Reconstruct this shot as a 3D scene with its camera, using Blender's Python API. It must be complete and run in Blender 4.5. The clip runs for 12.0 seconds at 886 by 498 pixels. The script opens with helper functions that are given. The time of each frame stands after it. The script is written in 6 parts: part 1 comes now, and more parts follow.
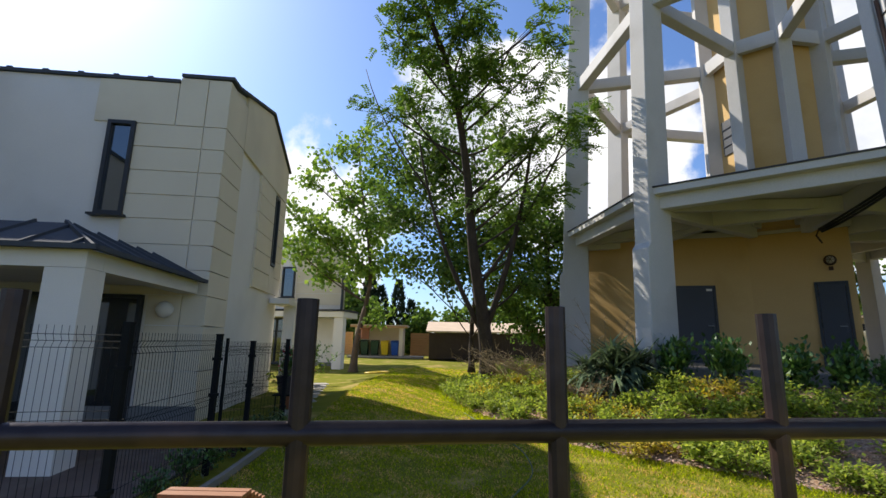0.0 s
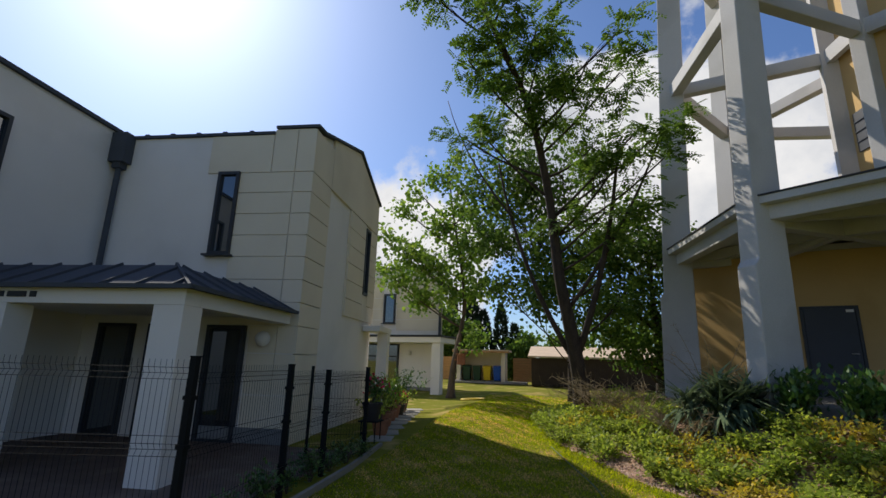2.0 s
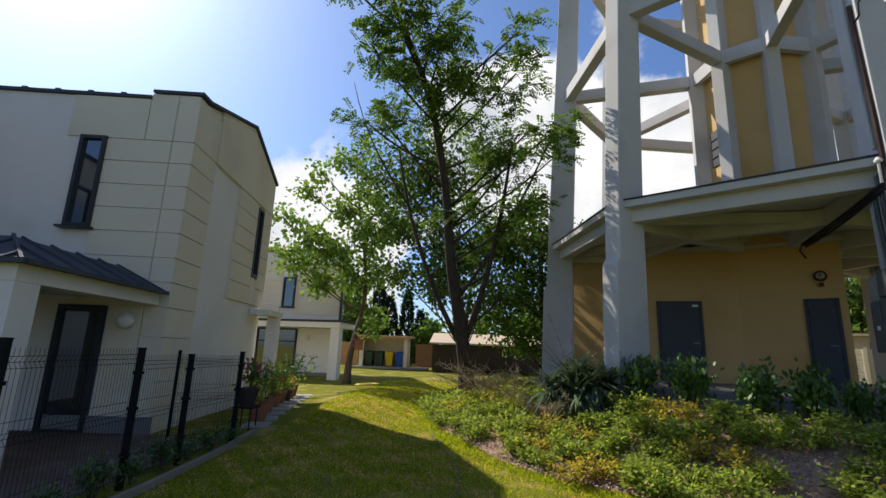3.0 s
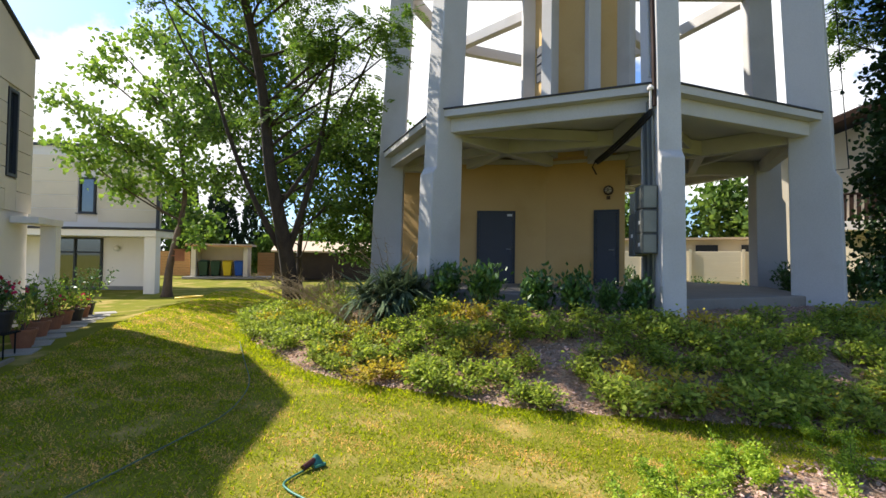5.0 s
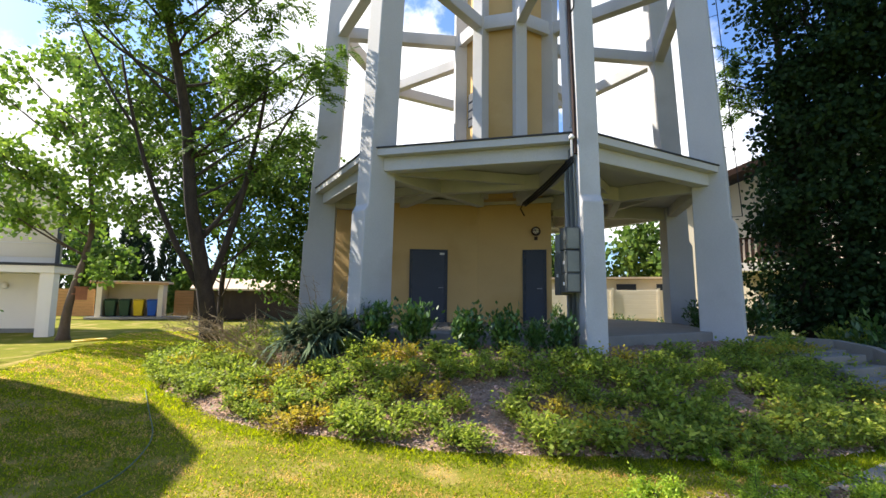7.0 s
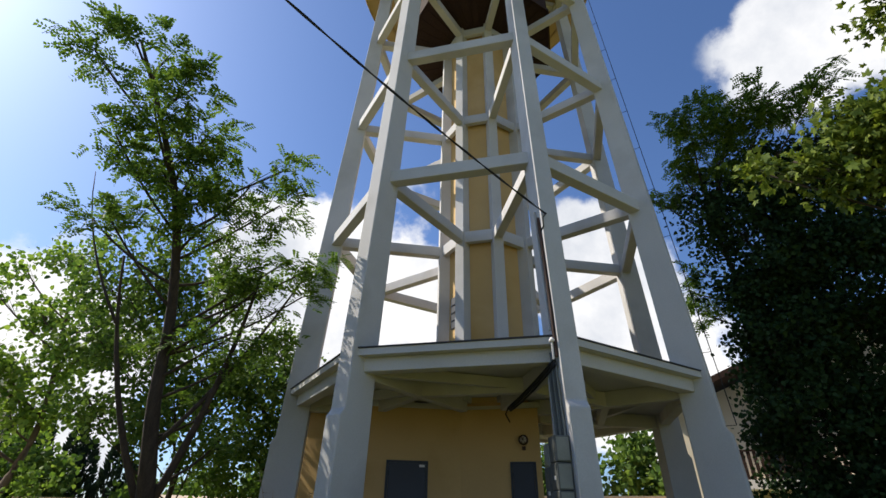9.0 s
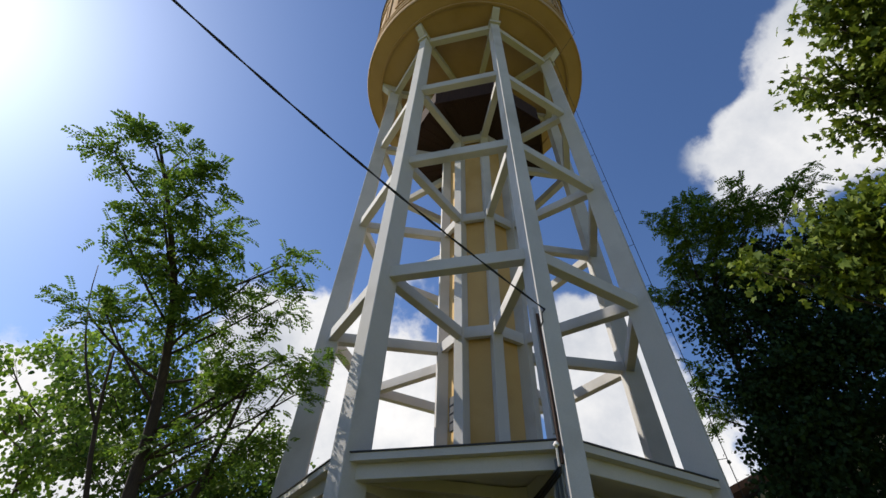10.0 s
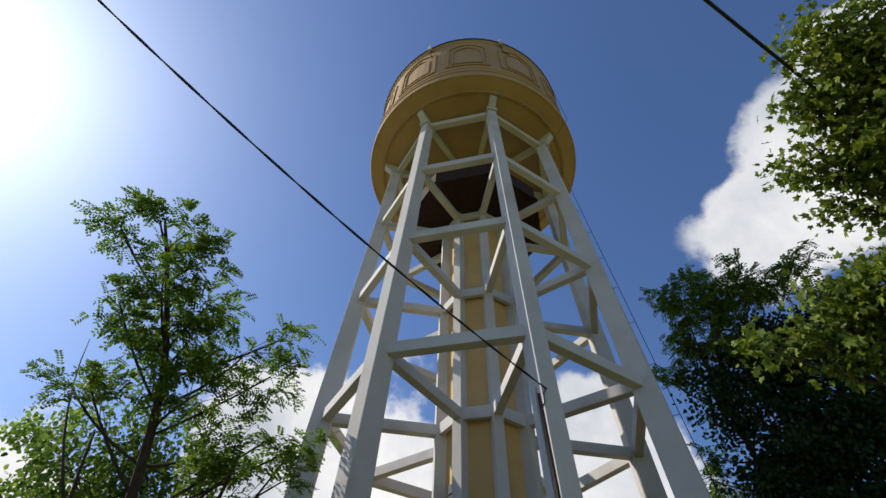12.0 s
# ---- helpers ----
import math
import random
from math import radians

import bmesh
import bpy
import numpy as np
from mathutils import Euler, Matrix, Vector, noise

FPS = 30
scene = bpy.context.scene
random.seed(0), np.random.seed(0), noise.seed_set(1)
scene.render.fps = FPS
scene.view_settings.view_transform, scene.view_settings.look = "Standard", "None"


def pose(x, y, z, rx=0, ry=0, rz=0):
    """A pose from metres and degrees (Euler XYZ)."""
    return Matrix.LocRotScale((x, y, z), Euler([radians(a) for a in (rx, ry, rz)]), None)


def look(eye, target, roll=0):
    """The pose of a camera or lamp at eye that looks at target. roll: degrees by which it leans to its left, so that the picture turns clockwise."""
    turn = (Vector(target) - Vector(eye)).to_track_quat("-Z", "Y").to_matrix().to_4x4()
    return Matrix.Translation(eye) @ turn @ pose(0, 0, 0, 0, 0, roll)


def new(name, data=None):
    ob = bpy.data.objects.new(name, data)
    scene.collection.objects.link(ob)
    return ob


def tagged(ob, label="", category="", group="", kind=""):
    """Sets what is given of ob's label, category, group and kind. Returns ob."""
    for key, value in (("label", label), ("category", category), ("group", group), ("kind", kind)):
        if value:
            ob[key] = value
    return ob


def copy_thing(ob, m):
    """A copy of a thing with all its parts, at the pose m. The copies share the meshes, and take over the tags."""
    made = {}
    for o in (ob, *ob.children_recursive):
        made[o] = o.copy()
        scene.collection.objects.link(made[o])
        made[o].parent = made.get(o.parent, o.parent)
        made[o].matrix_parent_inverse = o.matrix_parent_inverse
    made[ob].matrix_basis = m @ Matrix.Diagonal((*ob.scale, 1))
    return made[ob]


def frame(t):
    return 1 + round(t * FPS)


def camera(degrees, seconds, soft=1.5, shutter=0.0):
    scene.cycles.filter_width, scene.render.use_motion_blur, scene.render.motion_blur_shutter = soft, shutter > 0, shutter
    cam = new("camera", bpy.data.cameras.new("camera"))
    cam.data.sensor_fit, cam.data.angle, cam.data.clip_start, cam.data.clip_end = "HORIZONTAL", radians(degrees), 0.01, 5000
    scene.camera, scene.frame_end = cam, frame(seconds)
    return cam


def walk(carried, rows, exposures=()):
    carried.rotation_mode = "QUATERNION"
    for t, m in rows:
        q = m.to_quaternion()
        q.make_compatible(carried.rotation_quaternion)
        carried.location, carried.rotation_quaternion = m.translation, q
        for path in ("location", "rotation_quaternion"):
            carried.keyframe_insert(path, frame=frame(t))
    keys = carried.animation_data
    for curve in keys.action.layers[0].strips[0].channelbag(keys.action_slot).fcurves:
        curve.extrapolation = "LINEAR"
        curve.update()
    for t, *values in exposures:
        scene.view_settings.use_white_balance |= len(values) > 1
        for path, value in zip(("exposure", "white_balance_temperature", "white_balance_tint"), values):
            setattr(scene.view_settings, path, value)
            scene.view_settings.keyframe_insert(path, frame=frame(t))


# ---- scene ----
cam = camera(87.0, 12.0)
# seconds, place in metres, then pitch over the level, roll and turn in degrees
ROWS = [
    (0.0, -0.0077, 0.0145, 1.5276, 11.1336, -1.1596, -0.0901),
    (0.5, 0.1067, 0.0424, 1.6023, 11.8890, -0.7567, 5.1156),
    (1.0, 0.2296, 0.0926, 1.6040, 12.9187, -0.4655, 10.9516),
    (1.5, 0.3877, 0.1216, 1.6180, 13.6220, -1.0864, 13.7535),
    (2.0, 0.6122, 0.1225, 1.6314, 13.6114, -1.5850, 13.1292),
    (2.5, 0.8964, 0.1152, 1.6359, 12.8156, -2.0474, 7.9207),
    (3.0, 1.1639, 0.1171, 1.6428, 12.3043, -2.0237, 2.4276),
    (5.0, 2.0577, 0.3001, 1.7450, 1.2833, -0.7908, -14.5059),
    (5.5, 2.1205, 0.3136, 1.7559, -4.8642, -0.4594, -17.5520),
    (6.0, 2.1282, 0.3271, 1.7524, -2.9290, -0.7247, -19.7379),
    (6.5, 2.1257, 0.3302, 1.7518, 1.2330, -0.7790, -21.3830),
    (7.0, 2.1264, 0.3230, 1.7546, 6.0583, -0.7480, -22.5191),
    (9.0, 2.1678, 0.3265, 1.7572, 30.4256, -0.9738, -24.6303),
    (9.5, 2.1732, 0.3273, 1.7616, 36.2027, -1.0498, -24.8177),
    (10.0, 2.1786, 0.3219, 1.7643, 42.0191, -1.1359, -24.9030),
    (10.5, 2.1801, 0.3247, 1.7653, 46.5077, -1.1261, -24.9373),
    (11.0, 2.1797, 0.3222, 1.7719, 49.8346, -1.1420, -25.1028),
    (11.5, 2.1866, 0.3242, 1.7721, 50.9882, -1.2070, -25.2229),
    (12.0, 2.1910, 0.3218, 1.7718, 51.2278, -1.3446, -25.2482),
]
walk(cam, [(t, pose(x, y, z, 90 + pitch, roll, turn)) for t, x, y, z, pitch, roll, turn in ROWS],
     [(0.0, 0.54), (0.5, 0.28), (1.0, 0.12), (1.5, -0.05), (2.5, 0.06), (3.0, 0.24), (5.0, 0.97), (5.5, 1.08), (6.0, 1.36), (7.0, 1.22), (9.0, 0.36), (10.5, 0.1), (12.0, 0.1)])

# ---- light ----
SUN_LEFT, SUN_UP = 50.0, 42.0          # degrees left of the view's north, and above the horizon
sun_way = Vector((-math.sin(radians(SUN_LEFT)) * math.cos(radians(SUN_UP)), math.cos(radians(SUN_LEFT)) * math.cos(radians(SUN_UP)), math.sin(radians(SUN_UP))))
sun_data = bpy.data.lights.new("sun", "SUN")
sun_data.energy, sun_data.angle, sun_data.color = 5.0, radians(0.55), (1.0, 0.93, 0.82)
sun = new("sun", sun_data)
sun.matrix_world = look((0, 0, 60), Vector((0, 0, 60)) - sun_way)

world = bpy.data.worlds.new("world")
scene.world = world
world.use_nodes = True


def build_sky():
    nt = world.node_tree
    nd, ln = nt.nodes, nt.links
    nd.clear()
    out, bg = nd.new("ShaderNodeOutputWorld"), nd.new("ShaderNodeBackground")
    sky = nd.new("ShaderNodeTexSky")
    sky.sky_type, sky.sun_disc = "NISHITA", False
    sky.sun_elevation, sky.sun_rotation = radians(SUN_UP), radians(-SUN_LEFT)
    sky.dust_density, sky.air_density, sky.ozone_density = 1.0, 1.0, 3.5
    bg.inputs["Strength"].default_value = 0.105
    co = nd.new("ShaderNodeTexCoord")
    warp = nd.new("ShaderNodeTexNoise")
    warp.inputs["Scale"].default_value, warp.inputs["Detail"].default_value, warp.inputs["Roughness"].default_value = 3.6, 9.0, 0.58
    ln.new(co.outputs["Generated"], warp.inputs["Vector"])
    # each cloud: a direction, its half width (cosine distance) and weight
    total = None
    for d, size in CLOUDS:
        dot = nd.new("ShaderNodeVectorMath")
        dot.operation = "DISTANCE"
        ln.new(co.outputs["Generated"], dot.inputs[0])
        dot.inputs[1].default_value = Vector(d).normalized()
        m = nd.new("ShaderNodeMapRange")
        m.inputs["From Min"].default_value, m.inputs["From Max"].default_value = size, 0.0
        ln.new(dot.outputs["Value"], m.inputs["Value"])
        if total is None:
            total = m.outputs[0]
        else:
            mx = nd.new("ShaderNodeMath")
            mx.operation = "MAXIMUM"
            ln.new(total, mx.inputs[0]), ln.new(m.outputs[0], mx.inputs[1])
            total = mx.outputs[0]
    add = nd.new("ShaderNodeMath")
    add.operation = "MULTIPLY_ADD"
    ln.new(warp.outputs["Fac"], add.inputs[0])
    add.inputs[1].default_value = 1.9
    ln.new(total, add.inputs[2])
    edge = nd.new("ShaderNodeMapRange")
    edge.interpolation_type = "SMOOTHSTEP"
    edge.inputs["From Min"].default_value, edge.inputs["From Max"].default_value = 1.22, 1.42
    ln.new(add.outputs[0], edge.inputs["Value"])
    near = nd.new("ShaderNodeMapRange")
    near.inputs["From Min"].default_value, near.inputs["From Max"].default_value = 0.02, 0.22
    ln.new(total, near.inputs["Value"])
    kept = nd.new("ShaderNodeMath")
    kept.operation = "MULTIPLY"
    ln.new(edge.outputs[0], kept.inputs[0]), ln.new(near.outputs[0], kept.inputs[1])
    shade = nd.new("ShaderNodeValToRGB")
    shade.color_ramp.elements[0].position, shade.color_ramp.elements[0].color = 0.36, (9.5, 9.3, 9.1, 1)
    shade.color_ramp.elements[1].position, shade.color_ramp.elements[1].color = 0.66, (5.0, 5.3, 5.9, 1)
    ln.new(warp.outputs["Fac"], shade.inputs["Fac"])
    mix = nd.new("ShaderNodeMix")
    mix.data_type = "RGBA"
    ln.new(kept.outputs[0], mix.inputs["Factor"])
    tint = nd.new("ShaderNodeMix")
    tint.data_type, tint.blend_type = "RGBA", "MULTIPLY"
    tint.inputs["Factor"].default_value = 1.0
    tint.inputs["B"].default_value = (0.85, 1.0, 1.24, 1)
    ln.new(sky.outputs[0], tint.inputs["A"])
    ln.new(tint.outputs["Result"], mix.inputs["A"]), ln.new(shade.outputs[0], mix.inputs["B"])
    ln.new(mix.outputs["Result"], bg.inputs["Color"])
    ln.new(bg.outputs[0], out.inputs["Surface"])


CLOUDS = [((0.71, 0.19, 0.67), 0.17), ((0.73, 0.07, 0.68), 0.22), ((0.67, -0.07, 0.74), 0.14), ((0.15, 0.88, 0.42), 0.34), ((0.30, 0.90, 0.36), 0.30), ((0.62, 0.62, 0.42), 0.22),
          ((-0.30, 0.92, 0.22), 0.30), ((-0.62, 0.62, 0.30), 0.12), ((0.7, 0.6, 0.2), 0.3),
          # unseen clouds behind the viewer, added as fill light for the shaded walls
          ((-0.3, -0.8, 0.42), 0.20), ((0.55, -0.75, 0.35), 0.22), ((-0.85, -0.45, 0.3), 0.18), ((0.1, -0.9, 0.15), 0.22)]
build_sky()

# ---- materials ----
def material(name, a, b=None, scale=6.0, fine=60.0, rough=0.8, bump=0.15, metal=0.0, depth=0.01, stretch=(1, 1, 1), per_object=0.0, stain=None, stain_scale=0.8, per_island=0.0, specular=0.35, translucent=0.0):
    """Two colours mixed by a coarse and a fine grain, with fine relief, and an optional stain."""
    b = b or tuple(c * 0.82 for c in a)
    m = bpy.data.materials.new(name)
    m.use_nodes = True
    nd, ln = m.node_tree.nodes, m.node_tree.links
    bsdf = nd["Principled BSDF"]
    co, mp = nd.new("ShaderNodeTexCoord"), nd.new("ShaderNodeMapping")
    mp.inputs["Scale"].default_value = stretch
    ln.new(co.outputs["Object"], mp.inputs["Vector"])

    def grain(s, detail=4.0):
        n = nd.new("ShaderNodeTexNoise")
        n.inputs["Scale"].default_value, n.inputs["Detail"].default_value = s, detail
        ln.new(mp.outputs[0], n.inputs["Vector"])
        return n.outputs["Fac"]

    def mixed(fac, c1, c2, lo=0.35, hi=0.65):
        r, x = nd.new("ShaderNodeMapRange"), nd.new("ShaderNodeMix")
        r.inputs["From Min"].default_value, r.inputs["From Max"].default_value = lo, hi
        ln.new(fac, r.inputs["Value"])
        x.data_type = "RGBA"
        ln.new(r.outputs[0], x.inputs["Factor"])
        for c, k in ((c1, "A"), (c2, "B")):
            if isinstance(c, tuple):
                x.inputs[k].default_value = (*c, 1)
            else:
                ln.new(c, x.inputs[k])
        return x.outputs["Result"]

    coarse, small = grain(scale), grain(fine)
    avg = nd.new("ShaderNodeMath")
    avg.operation = "MULTIPLY_ADD"
    ln.new(small, avg.inputs[0])
    avg.inputs[1].default_value = 0.45
    half = nd.new("ShaderNodeMath")
    half.operation = "MULTIPLY"
    ln.new(coarse, half.inputs[0])
    half.inputs[1].default_value = 0.55
    ln.new(half.outputs[0], avg.inputs[2])
    colour = mixed(avg.outputs[0], a, b)
    if stain:
        colour = mixed(grain(stain_scale, 6.0), colour, stain, 0.52, 0.72)
    if per_object or per_island:
        hsv = nd.new("ShaderNodeHueSaturation")
        src = nd.new("ShaderNodeObjectInfo").outputs["Random"] if per_object else nd.new("ShaderNodeNewGeometry").outputs["Random Per Island"]
        k = per_object or per_island
        r = nd.new("ShaderNodeMapRange")
        r.inputs["To Min"].default_value, r.inputs["To Max"].default_value = 1 - k, 1 + k
        ln.new(src, r.inputs["Value"])
        ln.new(r.outputs[0], hsv.inputs["Value"])
        h = nd.new("ShaderNodeMapRange")
        h.inputs["To Min"].default_value, h.inputs["To Max"].default_value = 0.5 + k * 0.05, 0.5 - k * 0.05
        ln.new(src, h.inputs["Value"])
        ln.new(h.outputs[0], hsv.inputs["Hue"])
        ln.new(colour, hsv.inputs["Color"])
        colour = hsv.outputs[0]
    ln.new(colour, bsdf.inputs["Base Color"])
    bsdf.inputs["Roughness"].default_value, bsdf.inputs["Metallic"].default_value = rough, metal
    bsdf.inputs["Specular IOR Level"].default_value = specular
    if bump:
        bp = nd.new("ShaderNodeBump")
        bp.inputs["Strength"].default_value, bp.inputs["Distance"].default_value = bump, depth
        ln.new(avg.outputs[0], bp.inputs["Height"])
        ln.new(bp.outputs[0], bsdf.inputs["Normal"])
    if translucent:
        tr, mx = nd.new("ShaderNodeBsdfTranslucent"), nd.new("ShaderNodeMixShader")
        glow = nd.new("ShaderNodeHueSaturation")
        glow.inputs["Value"].default_value, glow.inputs["Saturation"].default_value = 1.5, 1.1
        ln.new(colour, glow.inputs["Color"])
        ln.new(glow.outputs[0], tr.inputs["Color"])
        mx.inputs[0].default_value = translucent
        ln.new(bsdf.outputs[0], mx.inputs[1]), ln.new(tr.outputs[0], mx.inputs[2])
        ln.new(mx.outputs[0], nd["Material Output"].inputs["Surface"])
    return m


def glass(name, tint=(0.02, 0.025, 0.03)):
    m = bpy.data.materials.new(name)
    m.use_nodes = True
    b = m.node_tree.nodes["Principled BSDF"]
    b.inputs["Base Color"].default_value = (*tint, 1)
    b.inputs["Roughness"].default_value, b.inputs["Specular IOR Level"].default_value = 0.03, 0.9
    b.inputs["IOR"].default_value = 1.9
    return m


render_white = material("render_white", (0.80, 0.75, 0.70), (0.73, 0.685, 0.64), 0.7, 90, 0.9, 0.25, depth=0.004, stain=(0.66, 0.62, 0.57), stain_scale=0.35)
render_cream = material("render_cream", (0.76, 0.67, 0.52), (0.70, 0.61, 0.47), 0.8, 90, 0.9, 0.25, depth=0.004, stain=(0.64, 0.56, 0.43), stain_scale=0.4)
tower_white = material("tower_white", (0.56, 0.54, 0.52), (0.47, 0.455, 0.435), 0.6, 40, 0.85, 0.3, depth=0.006, stain=(0.40, 0.38, 0.355), stain_scale=0.5)
tower_yellow = material("tower_yellow", (0.60, 0.40, 0.17), (0.52, 0.34, 0.14), 0.7, 60, 0.88, 0.25, depth=0.005, stain=(0.45, 0.28, 0.09), stain_scale=0.45)
tank_yellow = material("tank_yellow", (0.43, 0.29, 0.16), (0.36, 0.24, 0.13), 0.5, 30, 0.88, 0.3, depth=0.008, stain=(0.31, 0.20, 0.10), stain_scale=0.3, stretch=(1, 1, 0.45))
zinc = material("zinc", (0.085, 0.092, 0.108), (0.066, 0.072, 0.085), 1.5, 50, 0.85, 0.06, 0.0, specular=0.12)
pale_metal = material("pale_metal", (0.42, 0.43, 0.44), (0.34, 0.35, 0.36), 6, 80, 0.4, 0.05, 0.8)
anthracite = material("anthracite", (0.032, 0.036, 0.045), (0.026, 0.030, 0.038), 3, 80, 0.45, 0.05)
door_grey = material("door_grey", (0.045, 0.05, 0.065), (0.038, 0.042, 0.055), 2, 70, 0.5, 0.06)
pane = glass("pane")
bitumen = material("bitumen", (0.05, 0.05, 0.055), (0.035, 0.035, 0.04), 3, 60, 0.85, 0.3)
concrete = material("concrete", (0.27, 0.24, 0.20), (0.20, 0.18, 0.15), 1.6, 45, 0.9, 0.5, depth=0.01, stain=(0.24, 0.22, 0.19), stain_scale=0.9)
plinth_grey = material("plinth_grey", (0.22, 0.22, 0.22), (0.17, 0.17, 0.17), 3, 60, 0.85, 0.3)
brown_boards = material("brown_boards", (0.045, 0.022, 0.014), (0.028, 0.013, 0.009), 2, 40, 0.92, 0.4, stretch=(6, 6, 0.6))
fence_brown = material("fence_brown", (0.050, 0.034, 0.024), (0.034, 0.022, 0.016), 2, 40, 0.75, 0.3)
orange_wood = material("orange_wood", (0.52, 0.29, 0.11), (0.40, 0.21, 0.08), 3, 40, 0.7, 0.3, stretch=(0.7, 0.7, 6))
tile_pale = material("tile_pale", (0.60, 0.46, 0.32), (0.50, 0.38, 0.26), 2, 30, 0.85, 0.4)
iron = material("iron", (0.055, 0.042, 0.045), (0.035, 0.026, 0.028), 12, 150, 0.38, 0.25, 0.6, depth=0.002, stain=(0.10, 0.06, 0.05), stain_scale=14)
fence_black = material("fence_black", (0.012, 0.014, 0.016), (0.009, 0.010, 0.012), 5, 90, 0.8, 0.05, specular=0.1)
bark = material("bark", (0.075, 0.055, 0.042), (0.035, 0.026, 0.020), 5, 30, 0.95, 0.9, depth=0.03, stretch=(2, 2, 0.5))
bark_light = material("bark_light", (0.14, 0.10, 0.075), (0.075, 0.055, 0.04), 5, 30, 0.95, 0.8, depth=0.02, stretch=(2, 2, 0.5))
lawn_soil = material("lawn_soil", (0.205, 0.195, 0.026), (0.130, 0.145, 0.018), 1.1, 55, 0.95, 0.7, depth=0.02, stain=(0.40, 0.29, 0.11), stain_scale=1.4, specular=0.03)
mulch = material("mulch", (0.46, 0.30, 0.205), (0.17, 0.105, 0.070), 22, 75, 0.95, 1.0, depth=0.03, stain=(0.36, 0.28, 0.21), stain_scale=14, specular=0.08)
dark_paving = material("dark_paving", (0.15, 0.105, 0.085), (0.10, 0.07, 0.058), 2.5, 50, 0.85, 0.4, stain=(0.19, 0.15, 0.125), stain_scale=1.5)
paving = material("paving", (0.36, 0.33, 0.29), (0.28, 0.26, 0.23), 1.5, 50, 0.9, 0.3)
rubber_black = material("rubber_black", (0.016, 0.015, 0.015), (0.010, 0.010, 0.010), 6, 60, 0.6, 0.1)
rust_pipe = material("rust_pipe", (0.075, 0.040, 0.028), (0.045, 0.024, 0.018), 6, 60, 0.8, 0.4)


# ---- mesh builder ----
class Build:
    """Collects vertices and faces of one mesh."""

    def __init__(self):
        self.v, self.f = [], []

    def add(self, verts, faces):
        n = len(self.v)
        self.v += [tuple(p) for p in verts]
        self.f += [tuple(i + n for i in f) for f in faces]
        return self

    def box(self, c, s, turn=0.0, m=None):
        q = Matrix.Rotation(radians(turn), 3, "Z") if m is None else m
        c = Vector(c)
        vs = [c + q @ Vector((sx * s[0] / 2, sy * s[1] / 2, sz * s[2] / 2)) for sx in (-1, 1) for sy in (-1, 1) for sz in (-1, 1)]
        return self.add(vs, [(0, 1, 3, 2), (4, 6, 7, 5), (0, 4, 5, 1), (2, 3, 7, 6), (0, 2, 6, 4), (1, 5, 7, 3)])

    def span(self, lo, hi):
        return self.box([(a + b) / 2 for a, b in zip(lo, hi)], [abs(b - a) for a, b in zip(lo, hi)])

    def beam(self, p, q, w, h, w2=None, h2=None):
        """A bar of width w (level) and height h from p to q, with plumb ends."""
        p, q = Vector(p), Vector(q)
        d = q - p
        flat = Vector((d.x, d.y, 0))
        side = (Vector((-flat.y, flat.x, 0)) if flat.length > 1e-5 else Vector((1, 0, 0))).normalized()
        up = side.cross(d).normalized() * -1
        if up.z < 0:
            up = -up
        w2, h2 = w2 or w, h2 or h
        vs = []
        for e, ww, hh in ((p, w, h), (q, w2, h2)):
            vs += [e + side * (sx * ww / 2) + up * (sz * hh / 2) for sx, sz in ((-1, -1), (1, -1), (1, 1), (-1, 1))]
        return self.add(vs, [(3, 2, 1, 0), (4, 5, 6, 7), (0, 1, 5, 4), (1, 2, 6, 5), (2, 3, 7, 6), (3, 0, 4, 7)])

    def tube(self, pts, r, sides=8, r2=None, cap=True):
        pts = [Vector(p) for p in pts]
        n = len(pts)
        rings, start = [], len(self.v)
        ref = Vector((0.13, 0.31, 0.94))
        for i, p in enumerate(pts):
            d = (pts[min(i + 1, n - 1)] - pts[max(i - 1, 0)]).normalized()
            a = d.cross(ref if abs(d.dot(ref)) < 0.95 else Vector((1, 0, 0))).normalized()
            b = d.cross(a)
            k = r if callable(r) is False else r(i / max(1, n - 1))
            if r2 is not None:
                k = r + (r2 - r) * i / max(1, n - 1)
            self.v += [tuple(p + a * (k * math.cos(2 * math.pi * j / sides)) + b * (k * math.sin(2 * math.pi * j / sides))) for j in range(sides)]
        for i in range(n - 1):
            for j in range(sides):
                o = start + i * sides
                self.f.append((o + j, o + (j + 1) % sides, o + sides + (j + 1) % sides, o + sides + j))
        if cap:
            self.f.append(tuple(start + j for j in reversed(range(sides))))
            self.f.append(tuple(start + (n - 1) * sides + j for j in range(sides)))
        return self

    def prism(self, poly, z0, z1):
        n = len(poly)
        vs = [(x, y, z0) for x, y in poly] + [(x, y, z1) for x, y in poly]
        return self.add(vs, [tuple(reversed(range(n))), tuple(range(n, 2 * n))] + [(i, (i + 1) % n, n + (i + 1) % n, n + i) for i in range(n)])

    def extrude(self, poly3, way):
        """A flat polygon of 3D points, pushed along way."""
        n, way = len(poly3), Vector(way)
        vs = [Vector(p) for p in poly3] + [Vector(p) + way for p in poly3]
        return self.add(vs, [tuple(reversed(range(n))), tuple(range(n, 2 * n))] + [(i, (i + 1) % n, n + (i + 1) % n, n + i) for i in range(n)])

